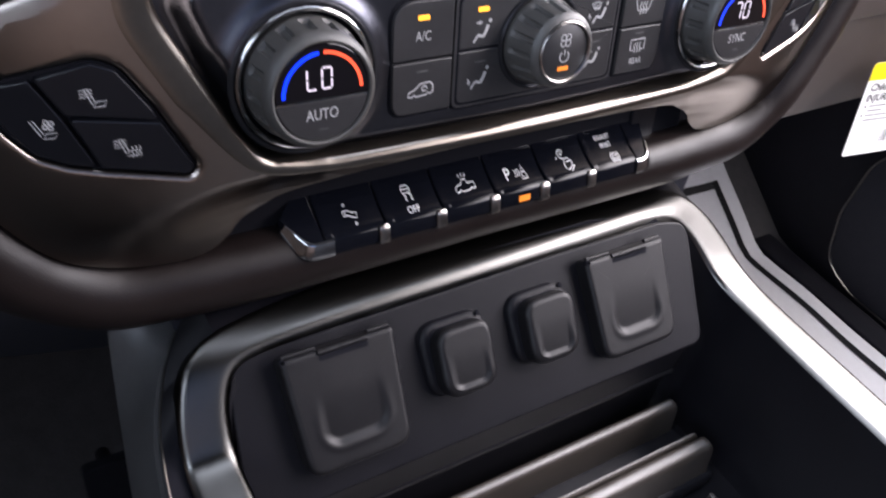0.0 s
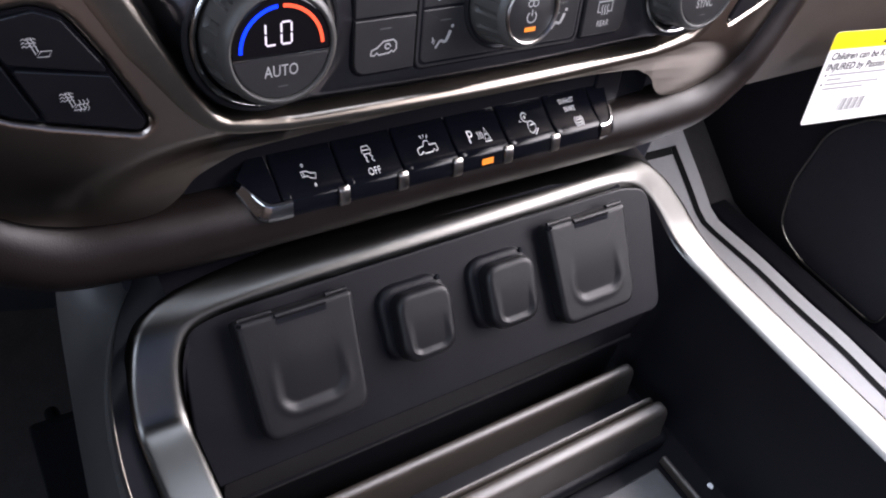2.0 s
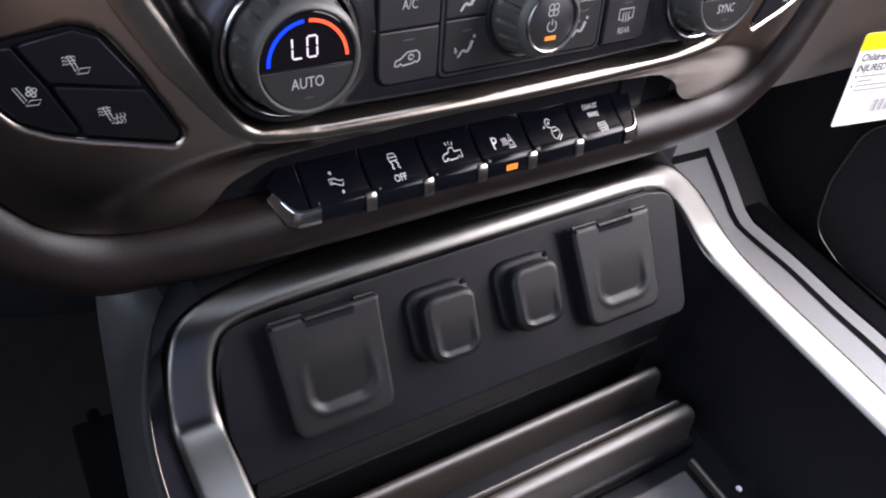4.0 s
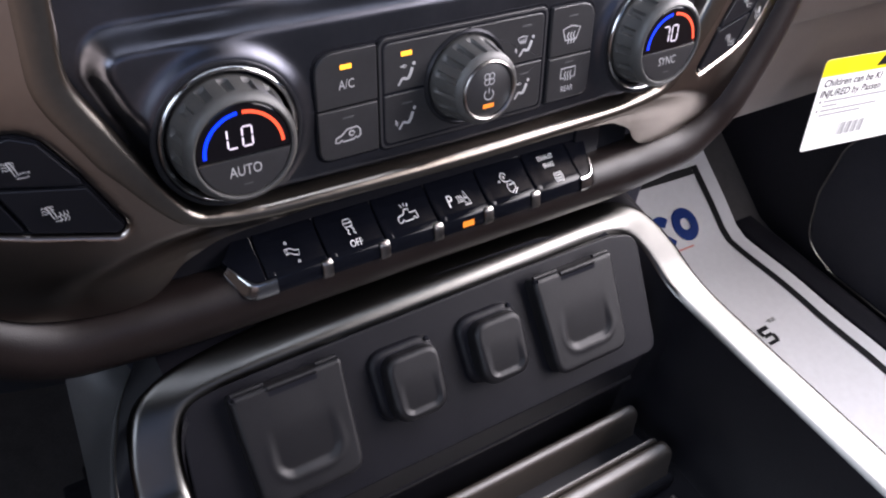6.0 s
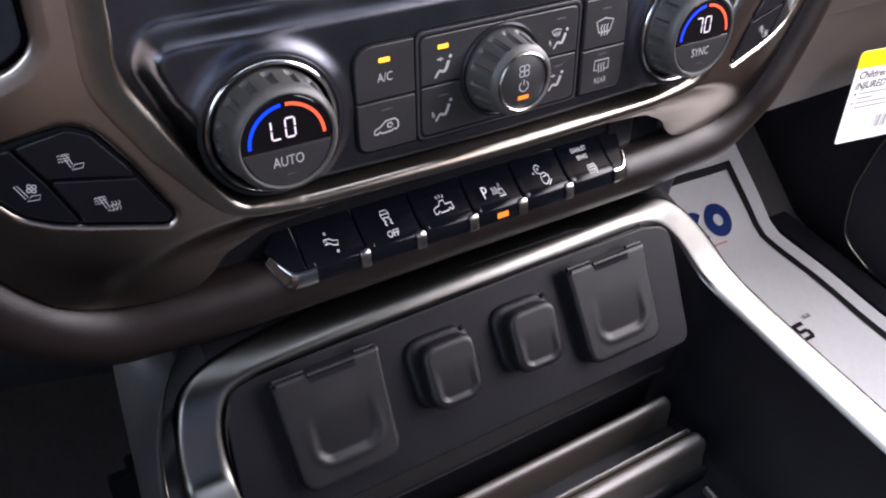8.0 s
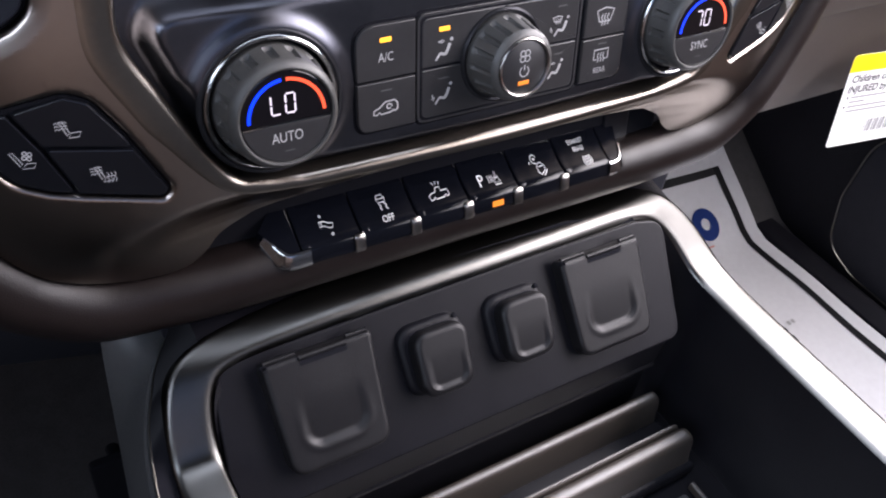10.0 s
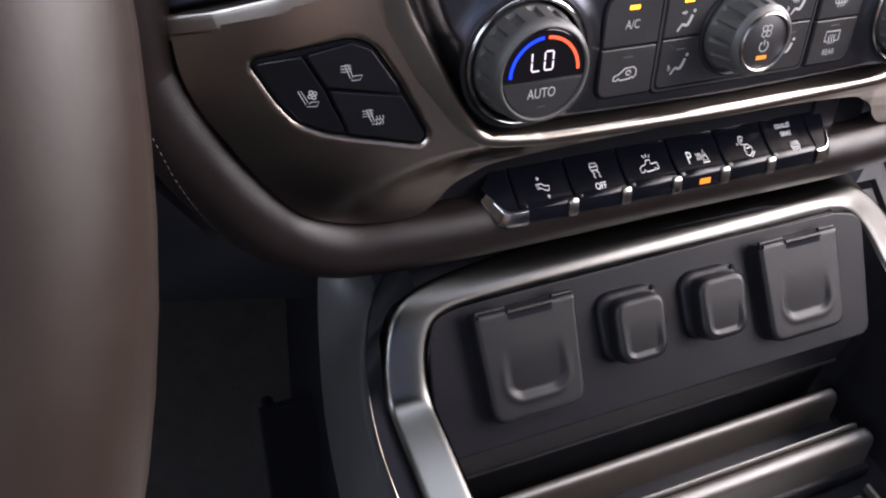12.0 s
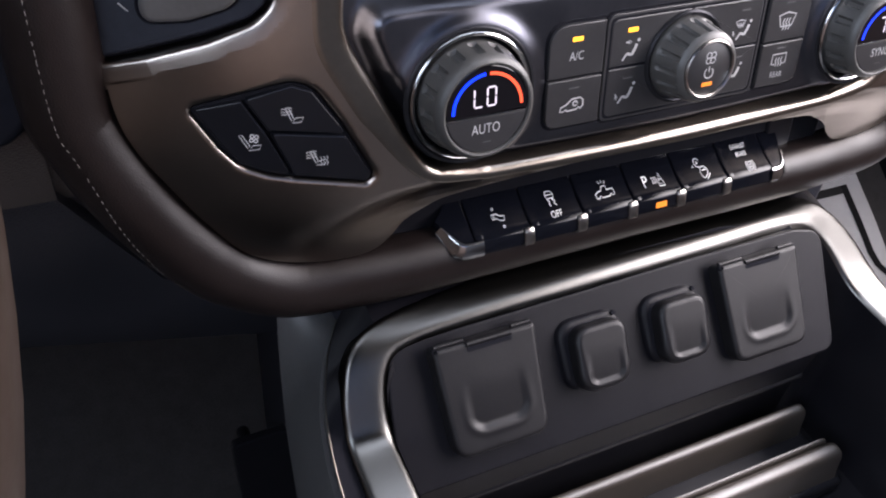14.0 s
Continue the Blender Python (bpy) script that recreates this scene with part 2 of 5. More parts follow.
def arc(cx, cy, r, a0, a1, n=16):
    return [(cx + r * math.cos(radians(a0 + (a1 - a0) * i / n)), cy + r * math.sin(radians(a0 + (a1 - a0) * i / n))) for i in range(n + 1)]


def curve3(points, per=6):
    """A smooth line (Catmull-Rom) through points."""
    p = [Vector(q) for q in points]
    p = [p[0] * 2 - p[1]] + p + [p[-1] * 2 - p[-2]]
    out = []
    for i in range(1, len(p) - 2):
        for k in range(per):
            s = k / per
            out.append(0.5 * (2 * p[i] + (p[i + 1] - p[i - 1]) * s + (2 * p[i - 1] - 5 * p[i] + 4 * p[i + 1] - p[i + 2]) * s * s + (3 * p[i] - p[i - 1] - 3 * p[i + 1] + p[i + 2]) * s**3))
    out.append(p[-2].copy())
    return out


def eased(line, times=55):
    """The line with its bends softened."""
    for _ in range(times):
        line = [line[0]] + [line[k] * 0.5 + (line[k - 1] + line[k + 1]) * 0.25 for k in range(1, len(line) - 1)] + [line[-1]]
    return line


def skin(rows, bm=None, closed=False):
    """A sheet through rows of places of equal length."""
    bm = bm or bmesh.new()
    made = [[bm.verts.new(p) for p in row] for row in rows]
    for a, b in zip(made, made[1:]):
        ring_faces(bm, a, b, closed)
    return bm


def tube(path, rx, ry=None, seg=16, bm=None, up=(0, 0, 1), closed=False):
    """A rounded bar along places."""
    bm, ry = bm or bmesh.new(), ry or rx
    rows, n = [], len(path)
    for i, p in enumerate(path):
        a = path[i - 1] if i or closed else p
        b = path[(i + 1) % n] if i < n - 1 or closed else p
        d = (Vector(b) - Vector(a)).normalized()
        s = d.cross(Vector(up)).normalized()
        q = s.cross(d).normalized()
        rows.append([bm.verts.new(Vector(p) + s * rx * math.cos(2 * math.pi * k / seg) + q * ry * math.sin(2 * math.pi * k / seg)) for k in range(seg)])
    for a, b in zip(rows, rows[1:]):
        ring_faces(bm, a, b)
    if closed:
        ring_faces(bm, rows[-1], rows[0])
    else:
        bm.faces.new(rows[-1])
        bm.faces.new(list(reversed(rows[0])))
    return bm


def block(x0, y0, z0, x1, y1, z1, bevel=0.0, bm=None):
    bm = bm or bmesh.new()
    made = bmesh.ops.create_cube(bm, size=1.0, matrix=Matrix.Translation(((x0 + x1) / 2, (y0 + y1) / 2, (z0 + z1) / 2)) @ Matrix.Diagonal((x1 - x0, y1 - y0, z1 - z0, 1)))
    if bevel:
        bmesh.ops.bevel(bm, geom=list({e for v in made["verts"] for e in v.link_edges}), offset=bevel, segments=3, profile=0.5, affect="EDGES")
    return bm


def writing(text, size, mat, parent, u, v, z, name="writing", align="CENTER", squeeze=1.0, shear=0.0, bold=0.0):
    """Flat letters in mm on a face."""
    fc = bpy.data.curves.new(name, "FONT")
    fc.body, fc.size, fc.align_x, fc.align_y, fc.shear, fc.offset = text, size * MM, align, "CENTER", shear, bold * MM
    fc.resolution_u = 3
    tmp = new(name, fc)
    me = bpy.data.meshes.new_from_object(tmp.evaluated_get(bpy.context.evaluated_depsgraph_get()))
    bpy.data.objects.remove(tmp)
    bpy.data.curves.remove(fc)
    me.materials.clear()
    me.materials.append(mat)
    me.transform(Matrix.Translation((u * MM, v * MM, z * MM)) @ Matrix.Diagonal((squeeze, 1, 1, 1)))
    ob = new(name, me)
    ob.parent = parent
    return ob


# ---------- frames of the dashboard ----------
STACK = recline(0.2345, 0.272, 0.600, 11)
KEY_ROW = recline(0.2345, 0.273, 0.526, 63)
OUTLETS = recline(0.2345, 0.240, 0.4655, 40)


def on_stack(u, v, n):
    return STACK @ Vector((u * MM, v * MM, n * MM))


def mirrored(half):
    """A left half line from top to bottom centre, with its right half."""
    return half + [(-u, *rest) for u, *rest in reversed(half[:-1])]


# ---------- bezel round the climate controls ----------
LIP_LINE = mirrored([(-137, 100, 0), (-137.8, 65, 0), (-138.8, 45, 0), (-138.8, 30, 0), (-130.2, 12, 0), (-122, -3, 0), (-116.6, -12.8, 0), (-111.4, -20.2, 0), (-107, -23.4, 0), (-103, -24.5, 0), (-99, -25.3, 0), (-95, -26, 0), (-88, -26.8, 0), (-74, -27.7, 0), (0, -29, 0)])
OUT_LINE = mirrored([(-206, 100, -14), (-208, 65, -16), (-210, 40, -19), (-210, 12, -20), (-206, -4, -20), (-198, -19, -20), (-188, -36, -20), (-173, -55, -21), (-150, -65, -23), (-128, -66.5, -22.5), (-118, -61, -21.6), (-112.5, -54, -20.4), (-103, -48.5, -18.7), (-86, -44, -16.6), (0, -41, -14.5)])
lip, outer = eased(curve3(LIP_LINE, 14), 4), eased(curve3(OUT_LINE, 14), 14)


def lip_width(p):
    """The lip is broad beside the panel and narrow below it."""
    s = min(1.0, max(0.0, (p.y + 26) / 30))
    return 0.42 + 0.58 * s


# below the panel the face falls off steeply under the lip, then flattens
DROP_AT, DROP = (26, 28, 31, 35, 39, 43, 48, 54, 60, 67), (1.2, 0.6, -2.6, -8.2, -12.8, -15.9, -18.3, -20.3, -21.6, -22.6)


def bezel_rows():
    rows = []
    # the lip rolls from the opening outwards, then the face falls away to its edge
    for inn, n in ((-1.6, -11), (-1.5, -1.4), (-1.0, -0.2), (0.0, 0.5), (1.2, 0.85), (4.5, 1.1), (7.5, 1.15), (8.8, 1.08), (9.6, 0.9)):
        row = []
        for i, p in enumerate(lip):
            d = (outer[i] - p).to_2d().normalized()
            wide = inn if inn < 0 else inn * lip_width(p)
            row.append(on_stack(p.x + d.x * wide, p.y + d.y * wide, n))
        rows.append(row)
    cut = len(rows) - 1
    for k in range(1, 43):
        s = k / 42
        row = []
        for i, p in enumerate(lip):
            q = outer[i]
            d = (q - p).to_2d().normalized() * 9.6 * lip_width(p)
            a = Vector((p.x + d.x, p.y + d.y, 0.9))
            m = a.lerp(q, s)
            under = min(1.0, max(0.0, (-p.y - 18) / 8))
            aside = min(1.0, max(0.0, (178 - abs(m.x)) / 74))
            under = under * under * (3 - 2 * under) * aside * aside * (3 - 2 * aside)
            swell = 0.9 + (q.z - 0.9) * (0.25 * s + 0.75 * s**2.2)
            m.z = swell + (min(0.9, float(np.interp(-m.y, DROP_AT, DROP))) - swell) * under
            row.append(on_stack(*m))
        rows.append(row)
    return rows, cut


bezel_sheet, cut = bezel_rows()
bezel = thing("dash_bezel", STACK.copy(), "bronze-grey metallic plastic bezel framing the climate controls", "dash trim", kind="structure")
inv = STACK.inverted()
part("bezel_lip", skin([[inv @ p for p in r] for r in bezel_sheet[: cut + 1]]), LIP, bezel, "rolled inner edge in bezel paint toned darker")

# outlines of the seat switches and the air vent, on the driver side, in mm on the stack
POD = [(-188.6, 11.8), (-180.4, -3.4), (-175, -10.8), (-166.4, -14.8), (-157.6, -17.0), (-133.2, -22.6), (-130.6, -19.6), (-141.4, 1.8), (-150, 15.6), (-157, 18.4)]
VENT = [(-222, 22.6), (-198, 28.4), (-180, 33.0), (-166, 38.0), (-159.5, 43.5), (-157.5, 99), (-222, 99)]


def smooth_outline(points, r, seg=5):
    line = rounded(points, r, seg)
    return line if sum(line[k - 1].cross(line[k]) for k in range(len(line))) > 0 else line[::-1]


POD_LINE = smooth_outline(POD, [2.6, 12, 12, 14, 14, 2.4, 3.0, 20, 12, 10], 8)
POD_RIGHT = [Vector((-p.x, p.y)) for p in reversed(POD_LINE)]
VENT_LINE = smooth_outline(VENT, [3, 14, 18, 14, 12, 0, 0], 12)


def inside(line, u, v):
    hit = False
    for k in range(len(line)):
        a, b = line[k - 1], line[k]
        if (a.y > v) != (b.y > v) and u < (b.x - a.x) * (v - a.y) / (b.y - a.y) + a.x:
            hit = not hit
    return hit


face_bm = skin([[inv @ p for p in r] for r in bezel_sheet[cut:]])
gone_faces = []
CUTS = [inset(POD_LINE, -2.6), inset(POD_RIGHT, -2.6), inset(VENT_LINE, -5.4)]
for fc in face_bm.faces:
    c = fc.calc_center_median() * 1000
    if any(inside(line, c.x, c.y) for line in CUTS):
        gone_faces.append(fc)
bmesh.ops.delete(face_bm, geom=gone_faces, context="FACES")
part("bezel_face", face_bm, BEZEL, bezel)

# ---------- leather roll below and beside the bezel ----------
ROLL = mirrored([(-221, 110, -24), (-222, 60, -27), (-223, 14, -29), (-220, 0, -30), (-211, -22, -30), (-202, -38, -30), (-190, -55, -30), (-178, -67, -31), (-160, -77, -31), (-138, -80, -31), (-100, -82, -31), (0, -82, -31)])
roll = [on_stack(*p) for p in curve3(ROLL, 8)]
structure("leather_roll", tube(roll, 0.0145, 0.0135, 20, up=(0.0, -0.98, 0.19)), LEATHER, "dark brown leather padded roll edging the centre stack", "dash trim")

# ---------- climate panel ----------

bezel_local = [(inv @ p) * 1000 for r in bezel_sheet[cut:] for p in r]
bezel_tree = KDTree(len(bezel_local))
for k, p in enumerate(bezel_local):
    bezel_tree.insert((p.x, p.y, 0), k)
bezel_tree.balance()
whole = skin([[inv @ p for p in row] for row in bezel_sheet[cut:]])
bezel_bvh = BVHTree.FromBMesh(whole)
whole.free()


def bezel_height(u, v):
    """How far the bezel's face stands out of the stack's plane, in mm."""
    edge = max(0.0, -206.5 - u)
    u = max(u, -206.5)
    at = bezel_bvh.ray_cast(Vector((u * MM, v * MM, 0.1)), Vector((0, 0, -1)))[0]
    if at is not None:
        return at.z * 1000 - 0.8 * edge
    near = bezel_tree.find_n((u, v, 0), 28)
    pts = np.array([[1.0, bezel_local[k].x - u, bezel_local[k].y - v, bezel_local[k].z] for _, k, _ in near])
    w = np.exp(-np.array([d for _, _, d in near]) ** 2 / 30)[:, None]
    return float(np.linalg.lstsq(pts[:, :3] * w, pts[:, 3] * w[:, 0], rcond=None)[0][0]) - 0.8 * edge


def rim_of(line, steps):
    """A turned-in edge round an opening of the bezel: steps of (outwards, height) in mm."""
    sheet = []
    for d, h in steps:
        sheet.append([Vector((p.x, p.y, bezel_height(p.x, p.y) + h)) * MM for p in inset(line, -d)])
    return skin(sheet, closed=True)


# stitches along the outer side of the roll
stitches = thing("leather_stitching", STACK.copy(), "pale thread stitching along the leather roll", "stitching", kind="stuff")
line = curve3(ROLL, 8)
thread = bmesh.new()
run = []
for i in range(1, len(line) - 1):
    d = (line[i + 1] - line[i - 1]).to_2d().normalized()
    out_dir = Vector((d.y, -d.x)) if line[i].x * d.y - line[i].y * d.x > 0 else Vector((-d.y, d.x))
    turn = min(1.0, max(0.0, (-line[i].y + 2) / 64))
    away = 5.0 + 8.6 * turn * turn * (3 - 2 * turn)
    if line[i].x > -128:
        run.append(None)
    else:
        run.append(Vector((line[i].x + out_dir.x * away, line[i].y + out_dir.y * away, line[i].z + math.sqrt(14.3**2 - away**2))) * MM)
dense, step = [], 0.0030
for a, b in zip(run, run[1:]):
    if a is None or b is None:
        continue
    k = max(1, int((b - a).length / 0.0006))
    dense += [a.lerp(b, j / k) for j in range(k)]
gone, seg_pts = 0.0, []
for a, b in zip(dense, dense[1:]):
    if (b - a).length > 0.01:
        seg_pts = []
        continue
    gone += (b - a).length
    phase = gone % step
    if phase < 0.0019:
        seg_pts.append(b)
    else:
        if len(seg_pts) > 2:
            tube(seg_pts, 0.00014, 0.00014, 5, thread)
        seg_pts = []
part("thread", thread, THREAD, stitches)


def dome(outline, z0, z1, bevel, fn, count=96, rings=26):
    """A rounded cover in mm whose face follows fn(u, v)."""
    pts = [Vector(p).to_2d() for p in outline]
    if sum(pts[i - 1].cross(pts[i]) for i in range(len(pts))) < 0:
        pts.reverse()
    total = [0.0]
    for i in range(len(pts)):
        total.append(total[-1] + (pts[(i + 1) % len(pts)] - pts[i]).length)
    even = []
    for k in range(count):
        want = total[-1] * k / count
        i = max(j for j in range(len(pts)) if total[j] <= want)
        span = total[i + 1] - total[i]
        even.append(pts[i].lerp(pts[(i + 1) % len(pts)], (want - total[i]) / span if span else 0))
    bm = bmesh.new()
    made = [[bm.verts.new((p.x * MM, p.y * MM, z0 * MM)) for p in even]]
    for s in (0.0, 0.2, 0.4, 0.6, 0.8, 1.0):
        z = z1 - bevel * (1 - math.sin(s * math.pi / 2))
        made.append([bm.verts.new((p.x * MM, p.y * MM, z * MM)) for p in inset(even, bevel * (1 - math.cos(s * math.pi / 2)))])
    top_line = [Vector((v.co.x, v.co.y)) * 1000 for v in made[-1]]
    c = sum(top_line, Vector((0, 0))) / len(top_line)
    for k in range(1, rings):
        r = 1 - k / rings
        made.append([bm.verts.new(((c + (p - c) * r).x * MM, (c + (p - c) * r).y * MM, (z1 + fn(*(c + (p - c) * r))) * MM)) for p in top_line])
    for a, b in zip(made, made[1:]):
        ring_faces(bm, a, b)
    bm.faces.new(made[-1])
    bm.faces.new(list(reversed(made[0])))
    return bm


def scoop(cx, half, v0, v1, depth, r=4.0, soft=2.4):
    """A pressed grip: deepest at its lower edge, running out upwards."""

    def fn(u, v):
        du, dv = abs(u - cx) - (half - r), (v0 + r) - v
        sd = math.hypot(max(du, 0), max(dv, 0)) + min(max(du, dv), 0) - r
        w = min(1.0, max(0.0, -sd / soft))
        w = w * w * (3 - 2 * w)
        f = min(1.0, max(0.0, (v1 - v) / (v1 - v0))) ** 1.6
        ridge = 0.35 * math.exp(-((sd - 0.9) / 1.5) ** 2) * f
        return -depth * w * f + ridge

    return fn
def opening(v_low, v_high, d=0.0):
    """The bezel's opening between two heights, drawn in by d."""
    line = [Vector((p.x, p.y)) for p in lip if v_low <= p.y <= v_high]
    return inset(line, d) if d else line


# back plate of the whole opening
upper = thing("radio_panel", STACK.copy(), "dark metallic radio panel with a disc slot above the climate controls", "radio panel")
part("backplate", slab(opening(-40, 99), -26, -13, 1.0), GAP, upper)
part("screen_bezel", slab(rounded(box2(-123.5, 53, 123.5, 99), 6), -10.5, -7.2, 1.4), FACE, upper)
part("screen_well", slab(rounded(box2(-121.5, 55, 121.5, 99), 4), -8, -7.0, 0.1), GAP, upper)
part("silver_strip", slab(rounded([(-120, 56.5), (-107, 56.5), (-110, 99), (-120, 99)], [3, 1, 0, 0]), -7.4, -6.0, 0.8), SILVER, upper, "brushed silver trim strip")
part("silver_strip", slab(rounded([(120, 56.5), (120, 99), (110, 99), (107, 56.5)], [3, 0, 0, 1]), -7.4, -6.0, 0.8), SILVER, upper, "brushed silver trim strip")
part("screen", slab(rounded([(-106, 57), (106, 57), (109, 99), (-109, 99)], 1.5), -7.4, -6.2, 0.6), BUTTON, upper)
part("disc_slot", slab(rounded(box2(-66, 45.4, 66, 50.2), 1.0), -10.5, -9.2, 0.1), GAP, upper)
part("slot_lip", slab(rounded(box2(-69, 43.8, 69, 45.2), 0.8), -10.5, -8.4, 0.5), FACE, upper)
part("slot_clip", slab(rounded(box2(-68.6, 45.6, -66.2, 50.2), 0.8), -10.5, -7.8, 0.5), SLIDE, upper)
volume = thing("volume_knob", STACK @ Matrix.Translation((-66 * MM, 71 * MM, -6.2 * MM)), "black volume knob with a chrome ring above the disc slot", "knob")
part("chrome_ring", lathe([(12.6, 0), (12.5, 2.0), (11.8, 2.6), (11.0, 2.0), (10.8, 0)], 56, cap=False), CHROME, volume, "chrome ring")
part("grip", lathe([(10.6, 0), (10.4, 9), (9.6, 10), (8.6, 10.2)], 48), GLOSS, volume)

panel = thing("climate_panel", STACK.copy(), "dark metallic climate control panel with push buttons", "control panel")
low = [Vector((p.x, p.y)) for p in lip if p.y < 20]
block_line = [Vector((p.x * 0.957, p.y + 3.4)) for p in low]
block_line = [p for p in block_line if p.y < 12]
block_line = block_line + [Vector(p) for p in rounded([(124.5, 15), (130.0, 36.5), (-130.0, 36.5), (-124.5, 15)], [0, 15, 15, 0], 9)]
DIALS = ((-94, 3.6), (92.8, 3.4))


def outside_of(line, us, vs):
    """Distance from a closed line for many places, negative inside it."""
    a = np.array([(p.x, p.y) for p in line])
    b = np.roll(a, -1, axis=0)
    d = b - a
    best, within = np.full(us.shape, 1e9), np.zeros(us.shape, bool)
    for (ax, ay), (bx, by), (dx, dy) in zip(a, b, d):
        k = np.clip(((us - ax) * dx + (vs - ay) * dy) / (dx * dx + dy * dy + 1e-12), 0, 1)
        best = np.minimum(best, np.hypot(us - ax - k * dx, vs - ay - k * dy))
        if ay != by:
            within ^= ((ay > vs) != (by > vs)) & (us < dx * (vs - ay) / dy + ax)
    return np.where(within, -best, best)


def soft(x):
    x = np.clip(x, 0, 1)
    return x * x * x * (x * (6 * x - 15) + 10)


def pressed_face():
    """One moulded sheet: a raised pillow for the controls with a rolled upper edge, swelling round both dials and sinking to the lip."""
    nu, nv = 281, 131
    us, vs = np.meshgrid(np.linspace(-140, 140, nu), np.linspace(-31, 99, nv))
    away = outside_of(block_line, us, vs)
    top = np.clip((vs - 14) / 14, 0, 1)
    fall = soft((away + 5.0 - 1.6 * top) / (9.5 + 0.5 * top))
    h = -0.7 - 8.8 * fall 
    for cu, cv in DIALS:
        r = np.hypot(us - cu, vs - cv)
        h = h + np.where(r > 25.4, 2.3 * np.exp(-(((r - 25.4) / 3.4) ** 2)), 2.3) * (1 - 0.55 * fall)
    edge = outside_of([Vector((p.x, p.y)) for p in lip if p.y <= 100] , us, vs)
    bm = bmesh.new()
    grid = [[bm.verts.new((us[j, i] * MM, vs[j, i] * MM, h[j, i] * MM)) if edge[j, i] < 2.2 and vs[j, i] < 99.5 else None for i in range(nu)] for j in range(nv)]
    holes = [np.hypot(us - cu, vs - cv) < 22.4 for cu, cv in DIALS]
    for j in range(nv - 1):
        for i in range(nu - 1):
            q = (grid[j][i], grid[j][i + 1], grid[j + 1][i + 1], grid[j + 1][i])
            if None in q or any(hole[j, i] for hole in holes):
                continue
            bm.faces.new(q)
    bmesh.ops.delete(bm, geom=[v for v in bm.verts if not v.link_faces], context="VERTS")
    return bm


part("faceplate", pressed_face(), FACE, panel)


def seated(bm, u, v, s, z, w=0.55):
    """The bent bar with a dot that marks the air's direction."""
    stroke(bm, [(u - 3.6 * s, v - 3.4 * s), (u - 1.9 * s, v - 1.0 * s), (u - 1.2 * s, v - 0.8 * s)], w * 1.5, z)
    stroke(bm, [(u - 1.6 * s, v - 0.9 * s), (u + 0.2 * s, v - 1.5 * s), (u + 0.9 * s, v - 1.2 * s)], w * 1.9, z)
    stroke(bm, [(u + 0.5 * s, v - 1.5 * s), (u + 1.5 * s, v + 0.2 * s), (u + 2.3 * s, v + 2.4 * s)], w * 2.3, z)
    stroke(bm, arc(u + 3.0 * s, v + 3.9 * s, 0.36 * s, 0, 330, 8), 0.7 * s, z, True)
    return bm


def dart(bm, u, v, ang, size, z):
    """A small arrow that points along ang."""
    c, n = math.cos(radians(ang)), math.sin(radians(ang))
    turn = lambda x, y: (u + x * c - y * n, v + x * n + y * c)
    stroke(bm, [turn(-size, 0), turn(size * 0.3, 0)], 0.45 * size, z)
    stroke(bm, [turn(size * 0.1, size * 0.55), turn(size * 1.0, 0), turn(size * 0.1, -size * 0.55)], 0.4 * size, z, True)
    return bm


def sign_face(bm, z, u=0, v=0):
    seated(bm, u, v - 0.5, 1.0, z)
    return dart(bm, u - 1.4, v + 3.0, 0, 1.25, z)


def sign_feet(bm, z, u=0, v=0):
    seated(bm, u + 0.5, v, 1.0, z)
    return dart(bm, u - 4.2, v - 0.6, -75, 1.25, z)


def sign_both(bm, z, u=0, v=0):
    seated(bm, u + 0.5, v, 0.95, z)
    dart(bm, u - 4.0, v - 0.8, -75, 1.15, z)
    return dart(bm, u - 1.2, v + 2.8, 0, 1.15, z)


def sign_screen_feet(bm, z, u=0, v=0):
    seated(bm, u + 1.0, v - 0.6, 0.95, z)
    stroke(bm, [(u - 3.6, v + 3.4), (u - 1.4, v + 4.0), (u + 1.0, v + 3.6), (u + 0.2, v + 1.8), (u - 2.6, v + 1.8)], 0.5, z, True)
    for k in (-2.0, -1.0, 0.0):
        stroke(bm, [(u + k, v + 0.9), (u + k + 0.2, v + 2.0), (u + k - 0.1, v + 3.0)], 0.4, z)
    return dart(bm, u - 4.2, v - 1.2, -75, 1.1, z)


def sign_screen(bm, z, u=0, v=0):
    stroke(bm, [(u - 4.4, v + 2.8), (u, v + 3.9), (u + 4.4, v + 2.8), (u + 2.8, v - 1.8), (u - 2.8, v - 1.8)], 0.6, z, True)
    for k in (-1.5, 0, 1.5):
        stroke(bm, [(u + k, v - 3.4), (u + k + 0.5, v - 1.8), (u + k - 0.4, v - 0.2), (u + k + 0.3, v + 1.4)], 0.55, z)
    return bm


def sign_rear(bm, z, u=0, v=1.5):
    stroke(bm, [(u - 1.9, v - 1.6), (u - 3.7, v - 1.6), (u - 3.7, v + 2.6), (u + 3.7, v + 2.6), (u + 3.7, v - 1.6), (u + 1.9, v - 1.6)], 0.6, z)
    for k in (-1.4, 0, 1.4):
        stroke(bm, [(u + k, v - 2.8), (u + k + 0.35, v - 1.6), (u + k - 0.35, v - 0.2), (u + k + 0.2, v + 1.2)], 0.5, z)
    return bm


